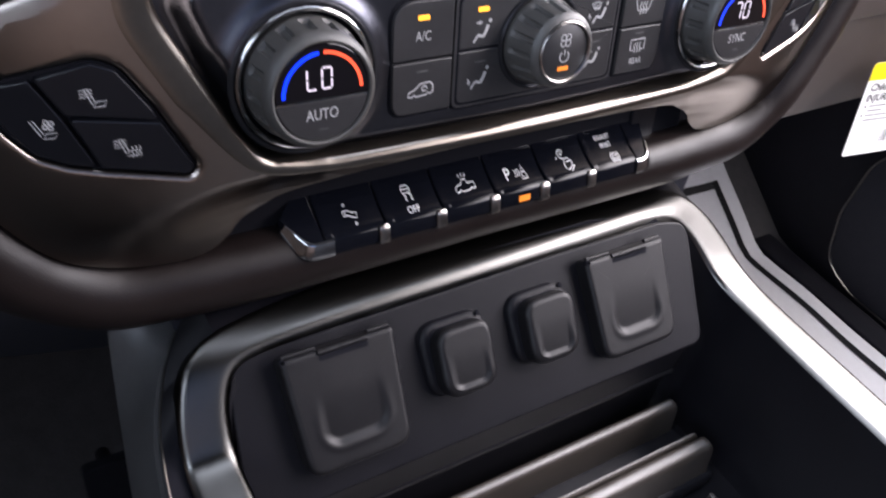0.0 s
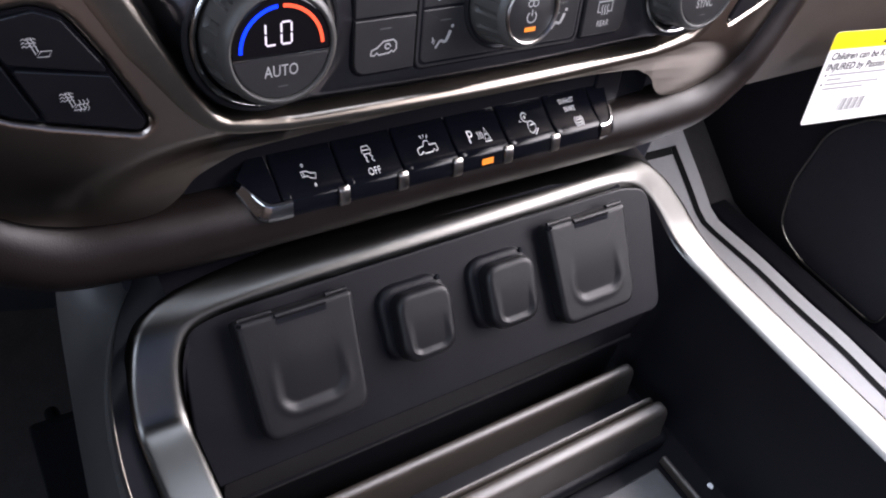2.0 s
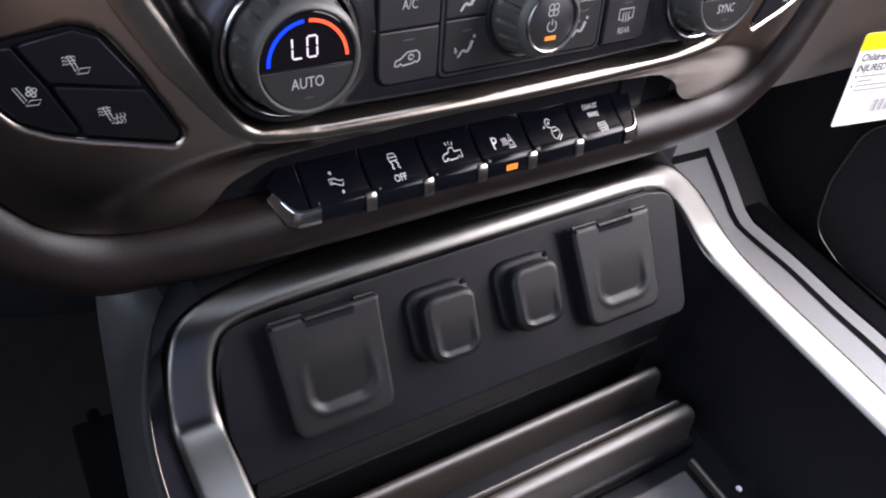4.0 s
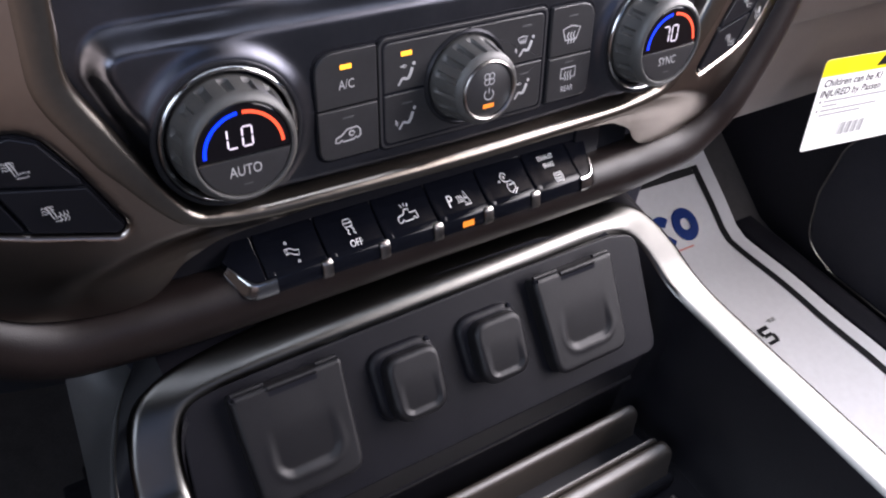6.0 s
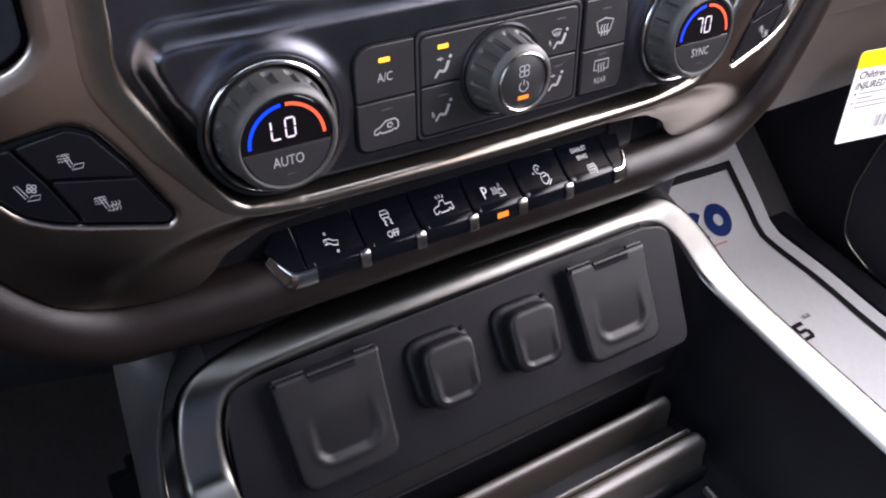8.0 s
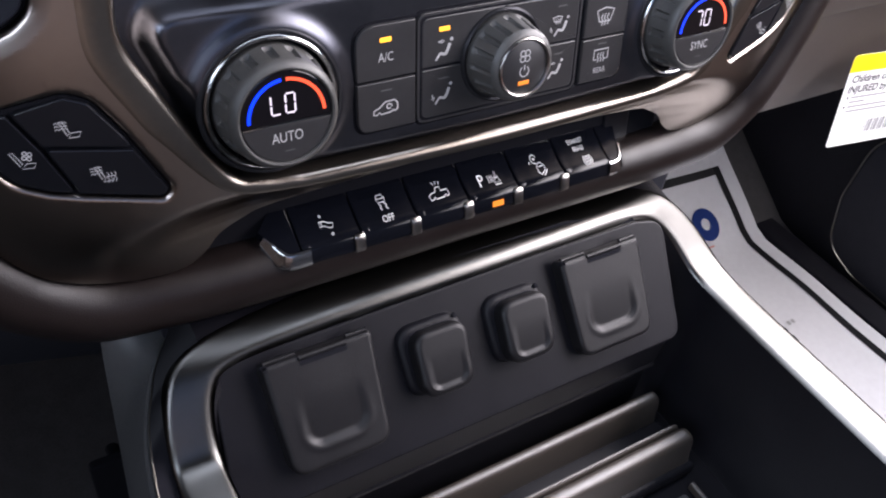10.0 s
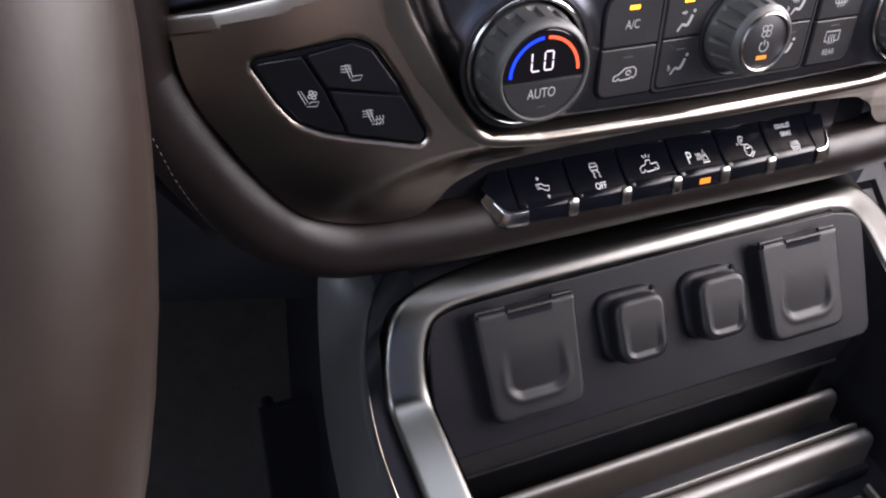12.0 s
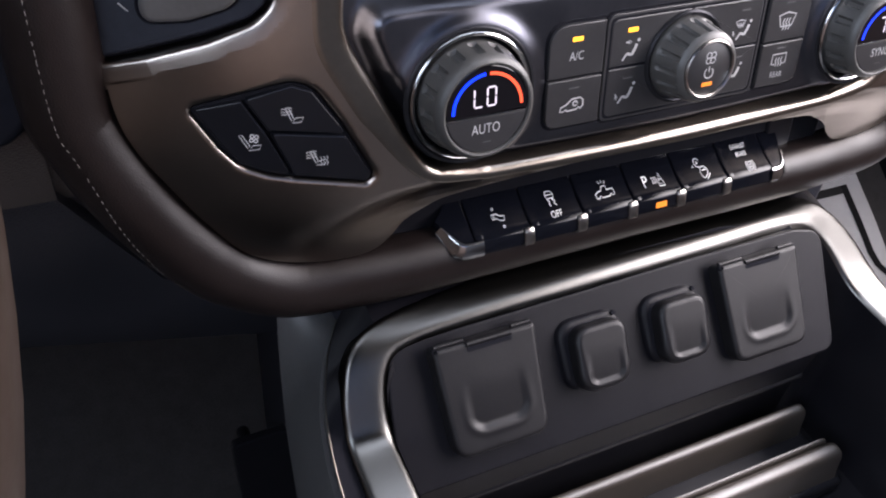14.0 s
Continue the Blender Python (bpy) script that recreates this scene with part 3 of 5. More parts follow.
def sign_car(bm, z, u=0, v=0):
    body = [(u - 5, v - 1.8), (u - 4.8, v - 0.2), (u - 2.6, v + 0.6), (u - 0.2, v + 2.6), (u + 3.6, v + 2.8), (u + 4.8, v + 1.6), (u + 4.9, v - 0.6), (u + 3.8, v - 1.6), (u + 3.0, v - 1.0), (u + 2.2, v - 1.7), (u - 1.9, v - 2.0), (u - 2.7, v - 1.2), (u - 3.6, v - 2.0)]
    stroke(bm, body, 0.6, z, True)
    stroke(bm, arc(u + 1.4, v + 0.7, 0.95, 30, 320, 9), 0.55, z)
    stroke(bm, [(u + 2.6, v + 0.4), (u + 2.2, v + 1.5), (u + 1.4, v + 1.2)], 0.45, z)
    return bm


def push_button(outline, sign, at, lamp, lit=False, text=None, text_at=None):
    """A push button of the climate panel, with its print and its lamp."""
    b = part("button", slab(outline, -3, 0.8, 0.5), BUTTON, panel)
    if sign:
        ob = part("sign", sign(bmesh.new(), 0.82, *at), PRINT, b, smooth=False)
    if text:
        writing(text, 4.8 if text == "A/C" else 3.5, PRINT, b, *text_at, 0.94, squeeze=0.78)
    u, v = lamp
    if lit:
        part("lamp", slab(rounded(box2(u - 2.2, v - 0.8, u + 2.2, v + 0.8), 0.3, 2), 0, 1.0, 0.1), AMBER, b, "lit amber lamp")
    else:
        part("lamp", slab(rounded(box2(u - 2.2, v - 0.3, u + 2.2, v + 0.3), 0.1, 1), 0, 0.9, 0.05), UNLIT, b, "unlit lamp")
    return b


# recesses behind the three groups of buttons
part("recess", slab(rounded(box2(-63.8, -16.9, -37.6, 25.0), [6, 2, 2, 9]), -2, -0.5, 0.05), GAP, panel)
part("recess", slab(rounded(box2(-39.2, -18.0, 38.0, 26.0), 4.5), -2, -0.45, 0.05), GAP, panel)
part("recess", slab(rounded(box2(37.8, -17.0, 62.4, 24.8), [2, 6, 9, 2]), -2, -0.5, 0.05), GAP, panel)
group = rounded(box2(-38.2, -17.0, 37.0, 25.0), 4.0)
part("group_frame", slab(group, -1.5, 0.55, 0.35), BUTTON, panel)
part("group_joint", slab(inset([Vector(p) for p in group], 1.1), -1.5, 0.6, 0.02), GAP, panel)
push_button(rounded(box2(-62.6, 3.9, -38.9, 23.8), [0.6, 0.6, 0.6, 8]), None, None, (-51, 18.2), True, "A/C", (-51, 11.8))
push_button(rounded(box2(-62.6, -15.7, -38.9, 3.1), [5, 0.6, 0.6, 0.6]), sign_car, (-51.4, -7.4), (-51, -0.5))
push_button(rounded(box2(-36.3, 4.8, -0.4, 23.1), [0.5, 0.5, 0.5, 3]), sign_face, (-27.0, 10.8), (-27.0, 18.4), True)
push_button(rounded(box2(-36.3, -15.1, -0.4, 4.0), [3, 0.5, 0.5, 0.5]), sign_feet, (-27.4, -6.8), (-27.0, -0.4))
push_button(rounded(box2(0.2, 4.8, 35.1, 23.1), [0.5, 0.5, 3, 0.5]), sign_screen_feet, (26.0, 11.2), (26.6, 19.0))
push_button(rounded(box2(0.2, -15.1, 35.1, 4.0), [0.5, 3, 0.5, 0.5]), sign_both, (25.4, -6.8), (26.6, -0.2))
push_button(rounded(box2(39.1, 3.6, 61.1, 23.6), [0.6, 0.6, 8, 0.6]), sign_screen, (49.2, 11.4), (49.6, 19.2))
push_button(rounded(box2(39.1, -15.7, 61.1, 2.8), [0.6, 5, 0.6, 0.6]), sign_rear, (49.4, -4.8), (49.6, 0.2), text="REAR", text_at=(49.4, -11.2))

# ---------- temperature dials and fan knob ----------
SEGMENTS = {"L": "def", "O": "abcdef", "7": "abc", "0": "abcdef"}


def digit(bm, ch, u, v, w=3.6, h=6.8):
    """A seven-segment character."""
    g = 0.25
    ends = {"a": ((-w / 2, h / 2), (w / 2, h / 2)), "b": ((w / 2, h / 2), (w / 2, 0)), "c": ((w / 2, 0), (w / 2, -h / 2)), "d": ((-w / 2, -h / 2), (w / 2, -h / 2)), "e": ((-w / 2, 0), (-w / 2, -h / 2)), "f": ((-w / 2, h / 2), (-w / 2, 0))}
    for s in SEGMENTS[ch]:
        (x0, y0), (x1, y1) = ends[s]
        d = Vector((x1 - x0, y1 - y0)).normalized() * g
        stroke(bm, [(u + x0 + d.x, v + y0 + d.y), (u + x1 - d.x, v + y1 - d.y)], 0.58, 14.1, thick=0.15)
    return bm


def half_disc(r, v_cut, upper_half, cx=0, cy=0):
    a = math.degrees(math.asin(v_cut / r))
    return arc(cx, cy, r, a, 180 - a, 28) if upper_half else arc(cx, cy, r, 180 - a, 360 + a, 28)


def temperature_dial(u, v, chars, word):
    """A dial with a grippy ring, a lit half-round display and a button below it."""
    d = thing("temperature_dial", STACK @ Matrix.Translation((u * MM, v * MM, 0)), f"dark ribbed temperature dial, chrome ring, lit display reading {chars}", "dial", "climate dials")
    part("collar", lathe([(25.6, 0.9), (25.2, 1.7), (24.6, 2.0), (24.0, 1.9), (23.6, 1.2), (23.3, -2)], 72, cap=False), COLLAR, d)
    part("well", lathe([(23.3, -2.0), (21.0, -2.2), (20.0, -2.0)], 64), GAP, d)
    part("chrome_ring", lathe([(23.6, 0.5), (23.7, 1.9), (23.3, 2.5), (22.8, 2.8), (22.2, 2.6), (21.8, 2.0), (21.6, 0.8), (21.5, -1.5)], 72, cap=False), CHROME, d, "thin chrome ring")
    part("grip", lathe([(20.4, -2), (20.4, 1.6), (20.1, 2.6), (19.9, 3.2), (19.0, 9.6), (18.9, 10.4), (18.8, 11.6), (18.2, 13.2), (17.3, 14.2), (16.6, 14.5), (16.0, 14.3), (15.8, 13.2)], 144, flute=(16, 1.2, 3, 4)), KNOB, d, "ribbed soft grip")
    disp = part("display", slab(half_disc(15.7, -1.7, True), 11, 13.9, 0.4), PIANO, d, "glossy black display")
    button = part("dial_button", slab(half_disc(15.7, -2.4, False), 11, 13.9, 0.6), BUTTON, d)
    part("divider", slab(box2(-15.3, -2.25, 15.3, -1.85), 12, 14.0, 0.15), CHROME, d)
    for k, ch in enumerate(chars):
        part("digit", digit(bmesh.new(), ch, -3.6 + 4.9 * k, 4.9, 3.2, 6.6), DIGIT, disp, "lit digit", smooth=False)
    part("blue_arc", stroke(bmesh.new(), arc(0, 0, 13.0, 180, 95, 24), 1.15, 14.05), ARC_BLUE, disp, "lit blue arc", smooth=False)
    part("red_arc", stroke(bmesh.new(), arc(0, 0, 13.0, 88, 2, 24), 1.15, 14.05), ARC_RED, disp, "lit red arc", smooth=False)
    writing(word, 5.2, PRINT, button, -0.4, -6.9, 14.0, squeeze=0.76)
    part("lamp", slab(box2(-1.6, -12.0, 1.6, -11.6), 13.6, 13.96, 0.05), UNLIT, button)
    return d


temperature_dial(*DIALS[0], "LO", "AUTO")
temperature_dial(*DIALS[1], "70", "SYNC")

knob = thing("fan_knob", STACK @ Matrix.Translation((-1.2 * MM, 4.2 * MM, 0)), "dark grey ribbed fan knob with a chrome rim", "knob", "climate dials")
part("collar", lathe([(18.6, 0.2), (18.4, 1.4), (17.6, 2.0), (16.8, 1.6), (16.6, -1)], 64, cap=False), COLLAR, knob)
part("grip", lathe([(16.0, -1), (16.0, 2), (15.7, 3), (15.4, 4), (14.0, 13.0), (13.8, 13.8), (12.8, 15.3), (11.6, 15.8), (10.9, 15.2), (10.8, 14.0)], 144, flute=(16, 1.0, 3, 4)), KNOB, knob, "ribbed soft grip")
part("chrome_rim", lathe([(11.5, 15.2), (11.4, 16.2), (10.9, 16.6), (10.4, 16.3), (10.2, 15.2)], 64, cap=False), CLIP, knob, "chrome rim")
cap_face = part("cap", lathe([(10.5, 14), (10.5, 15.4), (10.0, 15.7)], 48), BUTTON, knob)
fan_bm = bmesh.new()
for k in range(4):
    a = k * 90 + 45
    cx, cy = 1.45 * math.cos(radians(a)), 4.3 + 1.45 * math.sin(radians(a))
    stroke(fan_bm, arc(cx, cy, 1.15, 0, 330, 12), 0.4, 15.72, True)
part("fan_sign", fan_bm, PRINT, cap_face, smooth=False)
pw = bmesh.new()
stroke(pw, arc(0, -1.6, 2.0, 125, 415, 16), 0.45, 15.72)
stroke(pw, [(0, -1.2), (0, 1.0)], 0.45, 15.72)
part("power_sign", pw, PRINT, cap_face, smooth=False)
part("lamp", slab(box2(-2.4, -6.8, 2.4, -5.3), 15, 15.95, 0.1), ORANGE, cap_face, "lit orange lamp")

# ---------- seat switches ----------
pod_cache = {}


def pod_lift(u, v):
    """The bezel's height there, the same on both sides."""
    at = (round(-abs(u), 1), round(v, 1))
    if at not in pod_cache:
        pod_cache[at] = bezel_height(*at)
    return pod_cache[at]


def seat_sign(bm, u, v, z, waves_back=True, waves_seat=False, fan=False):
    lean = 0.0 if not fan else -1.4
    stroke(bm, [(u - 2.6 + lean, v + 3.9), (u - 1.3 + lean, v + 3.9), (u + 0.5 + lean * 0.4, v - 1.0), (u - 0.5 + lean * 0.4, v - 1.9)], 0.34, z, True)
    stroke(bm, [(u - 0.3 + lean * 0.3, v - 2.9), (u + 3.6, v - 2.9), (u + 4.7, v - 1.0), (u + 1.2, v - 1.0)], 0.34, z, True)
    if waves_back:
        for k in (0.7, 1.9, 3.1):
            stroke(bm, [(u - 4.4, v + k), (u - 3.7, v + k + 0.55), (u - 2.9, v + k), (u - 2.1, v + k + 0.55), (u - 1.3, v + k), (u - 0.5, v + k + 0.55), (u + 0.2, v + k)], 0.32, z)
    if waves_seat:
        for k in (1.6, 3.0, 4.4):
            stroke(bm, [(u + k, v - 3.6), (u + k + 0.6, v - 2.5), (u + k, v - 1.4), (u + k + 0.6, v - 0.3), (u + k + 0.1, v + 0.7)], 0.32, z)
    if fan:
        for k in range(4):
            stroke(bm, arc(u + 2.0 + 1.25 * math.cos(k * 1.571 + 0.5), v + 2.0 + 1.25 * math.sin(k * 1.571 + 0.5), 0.75, 0, 330, 9), 0.5, z, True)
    return bm


def seat_switches(side):
    """Three seat heating keys in one angular pod; side -1 beside the driver, 1 beside the passenger."""
    pod = thing("seat_switch_pod", STACK.copy(), "black angular pod of three seat heating and cooling switches", "switch", "seat switches")
    flip = (lambda pts: pts) if side < 0 else (lambda pts: [(-u, v) for u, v in pts])

    def key(outline, centre, signs):
        k = part("key", slab(rounded(flip(outline), 1.2, 3), -26, -0.1, 0.5, top=pod_lift), KEYPAD, pod)
        c = Vector(flip([centre])[0])
        z = -0.1 + pod_lift(*c) + 0.05
        s = part("sign", seat_sign(bmesh.new(), 0, 0, 0, **signs), PRINT, k, smooth=False)
        s.matrix_basis = pose(c.x * MM, c.y * MM, (z + 0.35) * MM, 0, side * 14 * max(0, (abs(c.x) - 140) / 40), 0) @ Matrix.Diagonal((0.78, 0.82, 1, 1))

    line = POD_LINE if side < 0 else POD_RIGHT
    part("rim", rim_of(line, ((5.4, 0.02), (4.6, 0.03), (3.6, 0.04), (2.6, 0.02), (1.9, -0.08), (1.3, -0.4), (0.8, -0.9), (0.4, -1.5), (0.1, -2.4), (0.0, -5.0))), BEZEL, pod, "bronze rim round the keys")
    part("well", slab(line, -26, -1.6, 0.05, top=pod_lift), GAP, pod)
    key([(-187.2, 11.3), (-179.6, -3.0), (-174.4, -10.0), (-166.0, -13.9), (-159.2, -15.6), (-166.2, 1.0), (-172.8, 13.6)], (-171.6, -1.8), dict(waves_back=False, fan=True))
    key([(-171.6, 13.9), (-165.4, 2.2), (-140.4, -2.0), (-142.2, 1.6), (-150.6, 14.6), (-157, 17.4)], (-157.6, 7.0), {})
    key([(-164.8, 1.0), (-158.0, -15.9), (-133.8, -21.6), (-131.8, -19.2), (-140.2, -3.0)], (-150.6, -10.0), dict(waves_seat=True))
    return pod


seat_switches(-1)
seat_switches(1)

# ---------- air vent beside the stack ----------
vent = thing("air_vent", STACK.copy(), "black air vent with a thumb slide in a bronze rim", "air vent")
part("rim", rim_of(VENT_LINE, ((7.6, 0.02), (7.0, 0.03), (5.8, 0.03), (5.4, 0.01), (5.0, -0.05), (4.5, -0.12), (2.8, -0.38), (1.2, -0.65), (0.6, -0.9), (0.2, -1.6), (0.0, -3.0), (0.0, -9))), BEZEL, vent, "bevelled bronze rim")
vent_pts = [(p.x, p.y, bezel_height(p.x, p.y)) for p in VENT_LINE]
vent_fit = np.linalg.lstsq(np.array([[1.0, u, v] for u, v, _ in vent_pts]), np.array([h for _, _, h in vent_pts]), rcond=None)[0]


def vent_plane(u, v):
    """The flat face of the vent, leaning with the bezel round it."""
    return float(vent_fit[0] + vent_fit[1] * u + vent_fit[2] * v)


part("well", slab(inset(VENT_LINE, 0.1), -34, -6.0, 0.1, top=vent_plane), GAP, vent)
part("face", slab(inset(VENT_LINE, 1.4), -34, -3.4, 0.8, top=vent_plane), DARK, vent)
SLIDE_LINE = smooth_outline([(-196, 38.0), (-184, 38.6), (-172, 42.5), (-167, 48), (-172, 53), (-190, 50), (-197, 45)], [7, 14, 10, 8, 8, 14, 7], 8)
part("slide_gap", slab(inset(SLIDE_LINE, -1.0), -34, -3.2, 0.1, top=vent_plane), GAP, vent)
part("thumb_slide", slab(SLIDE_LINE, -34, -1.0, 1.6, top=vent_plane), SLIDE, vent, "rounded thumb slide")
part("mark", stroke(bmesh.new(), [(-202, 44), (-200, 41.5), (-198.4, 40.6)], 0.4, vent_plane(-200, 42) - 3.3), GREY, vent, smooth=False)

# ---------- row of switches below the climate panel ----------
bar = thing("switch_row", KEY_ROW.copy(), "row of six gloss black toggle switches with chrome end clips", "switch")
part("housing", slab(rounded([(-92, 16), (-84, 3), (84, 3), (90, 6), (92, 30), (-92, 30)], 1.0, 2), -10, -2.6, 0.8), GLOSS, bar)


def key_sign_pedals(bm, z):
    stroke(bm, [(-4.4, 1.9), (-4.2, -0.4), (-1.4, -0.2), (0.6, -1.4), (3.2, -1.9), (4.2, 0.4), (1.4, 0.6), (-0.8, 1.9)], 0.40, z, True)
    stroke(bm, [(-3.0, 1.6), (-2.9, -0.1)], 0.36, z)
    for u, v in ((-2.2, 4.6), (1.8, -4.6)):
        stroke(bm, [(u - 0.7, v), (u, v + 0.7), (u + 0.7, v), (u, v - 0.7)], 0.40, z, True)
    return bm


def key_sign_traction(bm, z):
    stroke(bm, [(-3.0, 4.6), (-2.2, 6.6), (1.4, 6.6), (2.4, 4.8), (2.0, 3.2), (-2.6, 3.2)], 0.44, z, True)
    stroke(bm, [(-2.6, 4.9), (2.0, 4.9)], 0.38, z)
    stroke(bm, [(-2.2, 3.0), (-2.2, 2.4), (-1.2, 1.6), (-2.2, 0.6), (-1.2, -0.4)], 0.6, z)
    stroke(bm, [(1.2, 3.0), (1.2, 2.4), (2.4, 1.6), (1.4, 0.6), (2.6, -0.4)], 0.6, z)
    return bm


def key_sign_truck(bm, z):
    stroke(bm, [(-5.4, -2), (-5.6, -0.2), (-4.2, 0.6), (-1.8, 0.9), (-0.6, 2.6), (1.6, 2.6), (1.8, 0.9), (5.4, 1.0), (5.6, -1.4), (4.4, -1.8), (3.6, -0.9), (2.6, -1.8), (-2.0, -2.0), (-2.9, -1.1), (-3.9, -2.0)], 0.42, z, True)
    for k, h in ((-1.0, 3.6), (0.4, 3.8), (1.8, 3.4)):
        stroke(bm, [(k, h), (k + 0.5 * (k - 0.4), h + 1.3)], 0.40, z)
    return bm


def key_sign_park(bm, z):
    for k in range(3):
        stroke(bm, arc(-2.6 + 1.3 * k, 0, 2.0, -48, 48, 6), 0.38, z)
    stroke(bm, [(2.6, -2.0), (6.0, -2.0), (4.3, 2.8)], 0.40, z, True)
    stroke(bm, [(3.3, 0.0), (5.3, 0.0)], 0.38, z)
    stroke(bm, [(2.2, -2.9), (6.4, -2.9)], 0.38, z)
    return bm


def key_sign_hill(bm, z):
    stroke(bm, [(-0.8, -1.2), (0.2, 0.9), (2.6, 1.2), (4.6, -0.6), (4.0, -2.6), (1.0, -4.2), (-0.6, -3.2)], 0.40, z, True)
    stroke(bm, [(0.6, -0.6), (3.8, -0.4)], 0.38, z)
    stroke(bm, [(2.4, -4.9), (5.6, -2.6)], 0.42, z)
    stroke(bm, arc(-0.6, 3.2, 2.0, 20, 290, 12), 0.40, z)
    stroke(bm, arc(-0.6, 3.2, 0.5, 0, 330, 8), 0.38, z, True)
    stroke(bm, [(-5.0, 1.6), (-4.4, 2.4), (-3.8, 1.6)], 0.40, z, True)
    return bm


def key_sign_exhaust(bm, z):
    stroke(bm, arc(1.8, -3.6, 1.9, 0, 345, 14), 0.38, z, True)
    stroke(bm, arc(1.8, -3.6, 3.0, -50, 50, 6), 0.40, z)
    stroke(bm, arc(1.8, -3.6, 3.0, 130, 230, 6), 0.40, z)
    stroke(bm, [(0.4, -4.2), (3.2, -4.2)], 0.38, z)
    stroke(bm, [(0.6, -3.0), (3.0, -3.0)], 0.38, z)
    return bm


KEY_SIGNS = [key_sign_pedals, key_sign_traction, key_sign_truck, key_sign_park, key_sign_hill, key_sign_exhaust]
KEY_SIZE = [0.8, 0.84, 1.0, 0.96, 0.94, 0.94]
KEY_SHAPE = [(24.5, -5), (24.5, -0.8), (23.9, -0.1), (23.0, 0.1), (17, -0.35), (12, -0.5), (7, -0.35), (3.2, 0.0), (2.2, -0.3), (1.4, -1.0), (-1.4, -3.6), (-1.9, -4.4), (-1.0, -9)]
CLIP_SHAPE = [(4.0, -2), (3.8, 0.0), (3.1, 0.8), (1.9, 0.8), (0.9, 0.1), (-0.6, -1.4), (-1.9, -2.9), (-2.7, -4.0), (-2.8, -5.0), (-1.5, -8.5)]
CORNER_SHAPE = [(-2.2, -1.0), (-1.6, 0.3), (-1.0, 0.8), (-0.1, 0.7), (0.7, 0.1), (2.0, -1.4), (3.3, -2.9), (4.1, -4.0), (4.2, -5.0), (2.8, -8.5)]
for k, sign in enumerate(KEY_SIGNS):
    u0, u1 = -81 + 27.1 * k + 0.45, -81 + 27.1 * (k + 1) - 0.45
    key = part("key", bar_of(u0, u1, KEY_SHAPE), GLOSS, bar)
    part("key_border", bar_of(u0 + 0.5, u0 + 3.4, [(23.0, -1.5), (22.6, 0.18), (17, -0.2), (12, -0.32), (7, -0.2), (3.8, 0.12), (3.0, -0.15), (2.6, -1.5)], 0.5), GLOSS, key)
    s = part("sign", sign(bmesh.new(), 0.0), WHITE, key, smooth=False)
    s.matrix_basis = pose((u0 + 13.4) * MM, 11.0 * MM, 0.0) @ Matrix.Diagonal((0.86 * KEY_SIZE[k], 1.2 * KEY_SIZE[k], 1, 1))
    if k == 1:
        writing("OFF", 4.6, WHITE, key, u0 + 13.6, 6.4, 0.12, squeeze=0.72)
    if k == 3:
        writing("P", 8.6, WHITE, key, u0 + 8.6, 11.0, 0.12, squeeze=0.72)
        part("lamp", bar_of(u0 + 11.0, u0 + 17.0, [(0.6, -1.3), (0.2, -1.8), (-1.0, -2.9), (-1.4, -3.4), (-0.8, -5)], 0.25), ORANGE, key, "lit orange lamp")
    if k == 5:
        writing("EXHAUST", 3.5, WHITE, key, u0 + 12.4, 18.0, 0.12, squeeze=0.6)
        writing("BRAKE", 3.5, WHITE, key, u0 + 12.4, 13.8, 0.12, squeeze=0.6)
    if k:
        part("chrome_clip", bar_of(u0 - 4.2, u0 + 0.5, CLIP_SHAPE, 0.7), CLIP, bar, "small chrome clip")
part("end_cap", slab(rounded([(-95.5, 16), (-87.8, 4), (-84.5, 2.2), (-81.2, 2.0), (-81.2, 23.5), (-89, 23.5)], 0.8, 2), -9, -0.1, 0.8), GLOSS, bar)
part("end_cap", slab(rounded([(81.3, 2.2), (86.2, 2.4), (89.2, 5), (94.5, 23.5), (81.3, 23.5)], [0.3, 2, 2, 1, 0.3], 3), -9, -0.1, 0.6), GLOSS, bar)
part("chrome_trim", sweep([(-94.4, 12.4), (-91.6, 8.0), (-89, 4.0), (-86.6, 2.0), (-83.5, 1.6), (-77.6, 1.6)], CORNER_SHAPE, lambda s: 0.45 + 0.55 * min(1, 2.2 * s)), CHROME, bar, "chrome corner strip")
part("chrome_trim", sweep([(80.8, 1.6), (84.8, 1.7), (87.8, 2.8), (89.8, 5.6), (91.4, 11)], CORNER_SHAPE, lambda s: 1 - 0.5 * max(0, s - 0.5)), CHROME, bar, "chrome corner strip")

# recess behind the switch row, open beside its last key, its shade painted by a black plate
pocket = thing("switch_row_recess", STACK.copy(), "recess behind the switch row, its shade painted by a black plate", "recess", kind="structure")
part("recess_shade_back", slab(rounded(box2(-124, -92, 124, -36), 4), -50, -33, 1.0), GAP, pocket)
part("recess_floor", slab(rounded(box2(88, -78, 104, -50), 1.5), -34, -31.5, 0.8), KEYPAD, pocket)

# ---------- console: wall with outlets ----------
wall = thing("outlet_wall", OUTLETS.copy(), "matt black plastic console wall holding the outlets", "console", kind="structure")
WALL_LINE = rounded([(-133, -32), (114, -32), (118, 31.5), (100, 35.3), (30, 35.8), (-60, 34.8), (-127, 34)], [2, 8, 14, 20, 30, 30, 15], 8)
part("wall_panel", slab(WALL_LINE, -6, 0.0, 1.2), CONSOLE, wall)


part("wall_backing", slab(rounded([(-131, -30), (94, -30), (104, -12), (104, 38), (60, 46), (-124, 47)], [2, 8, 16, 8, 10, 18], 6), -10, -4.2, 0.5), GAP, wall)


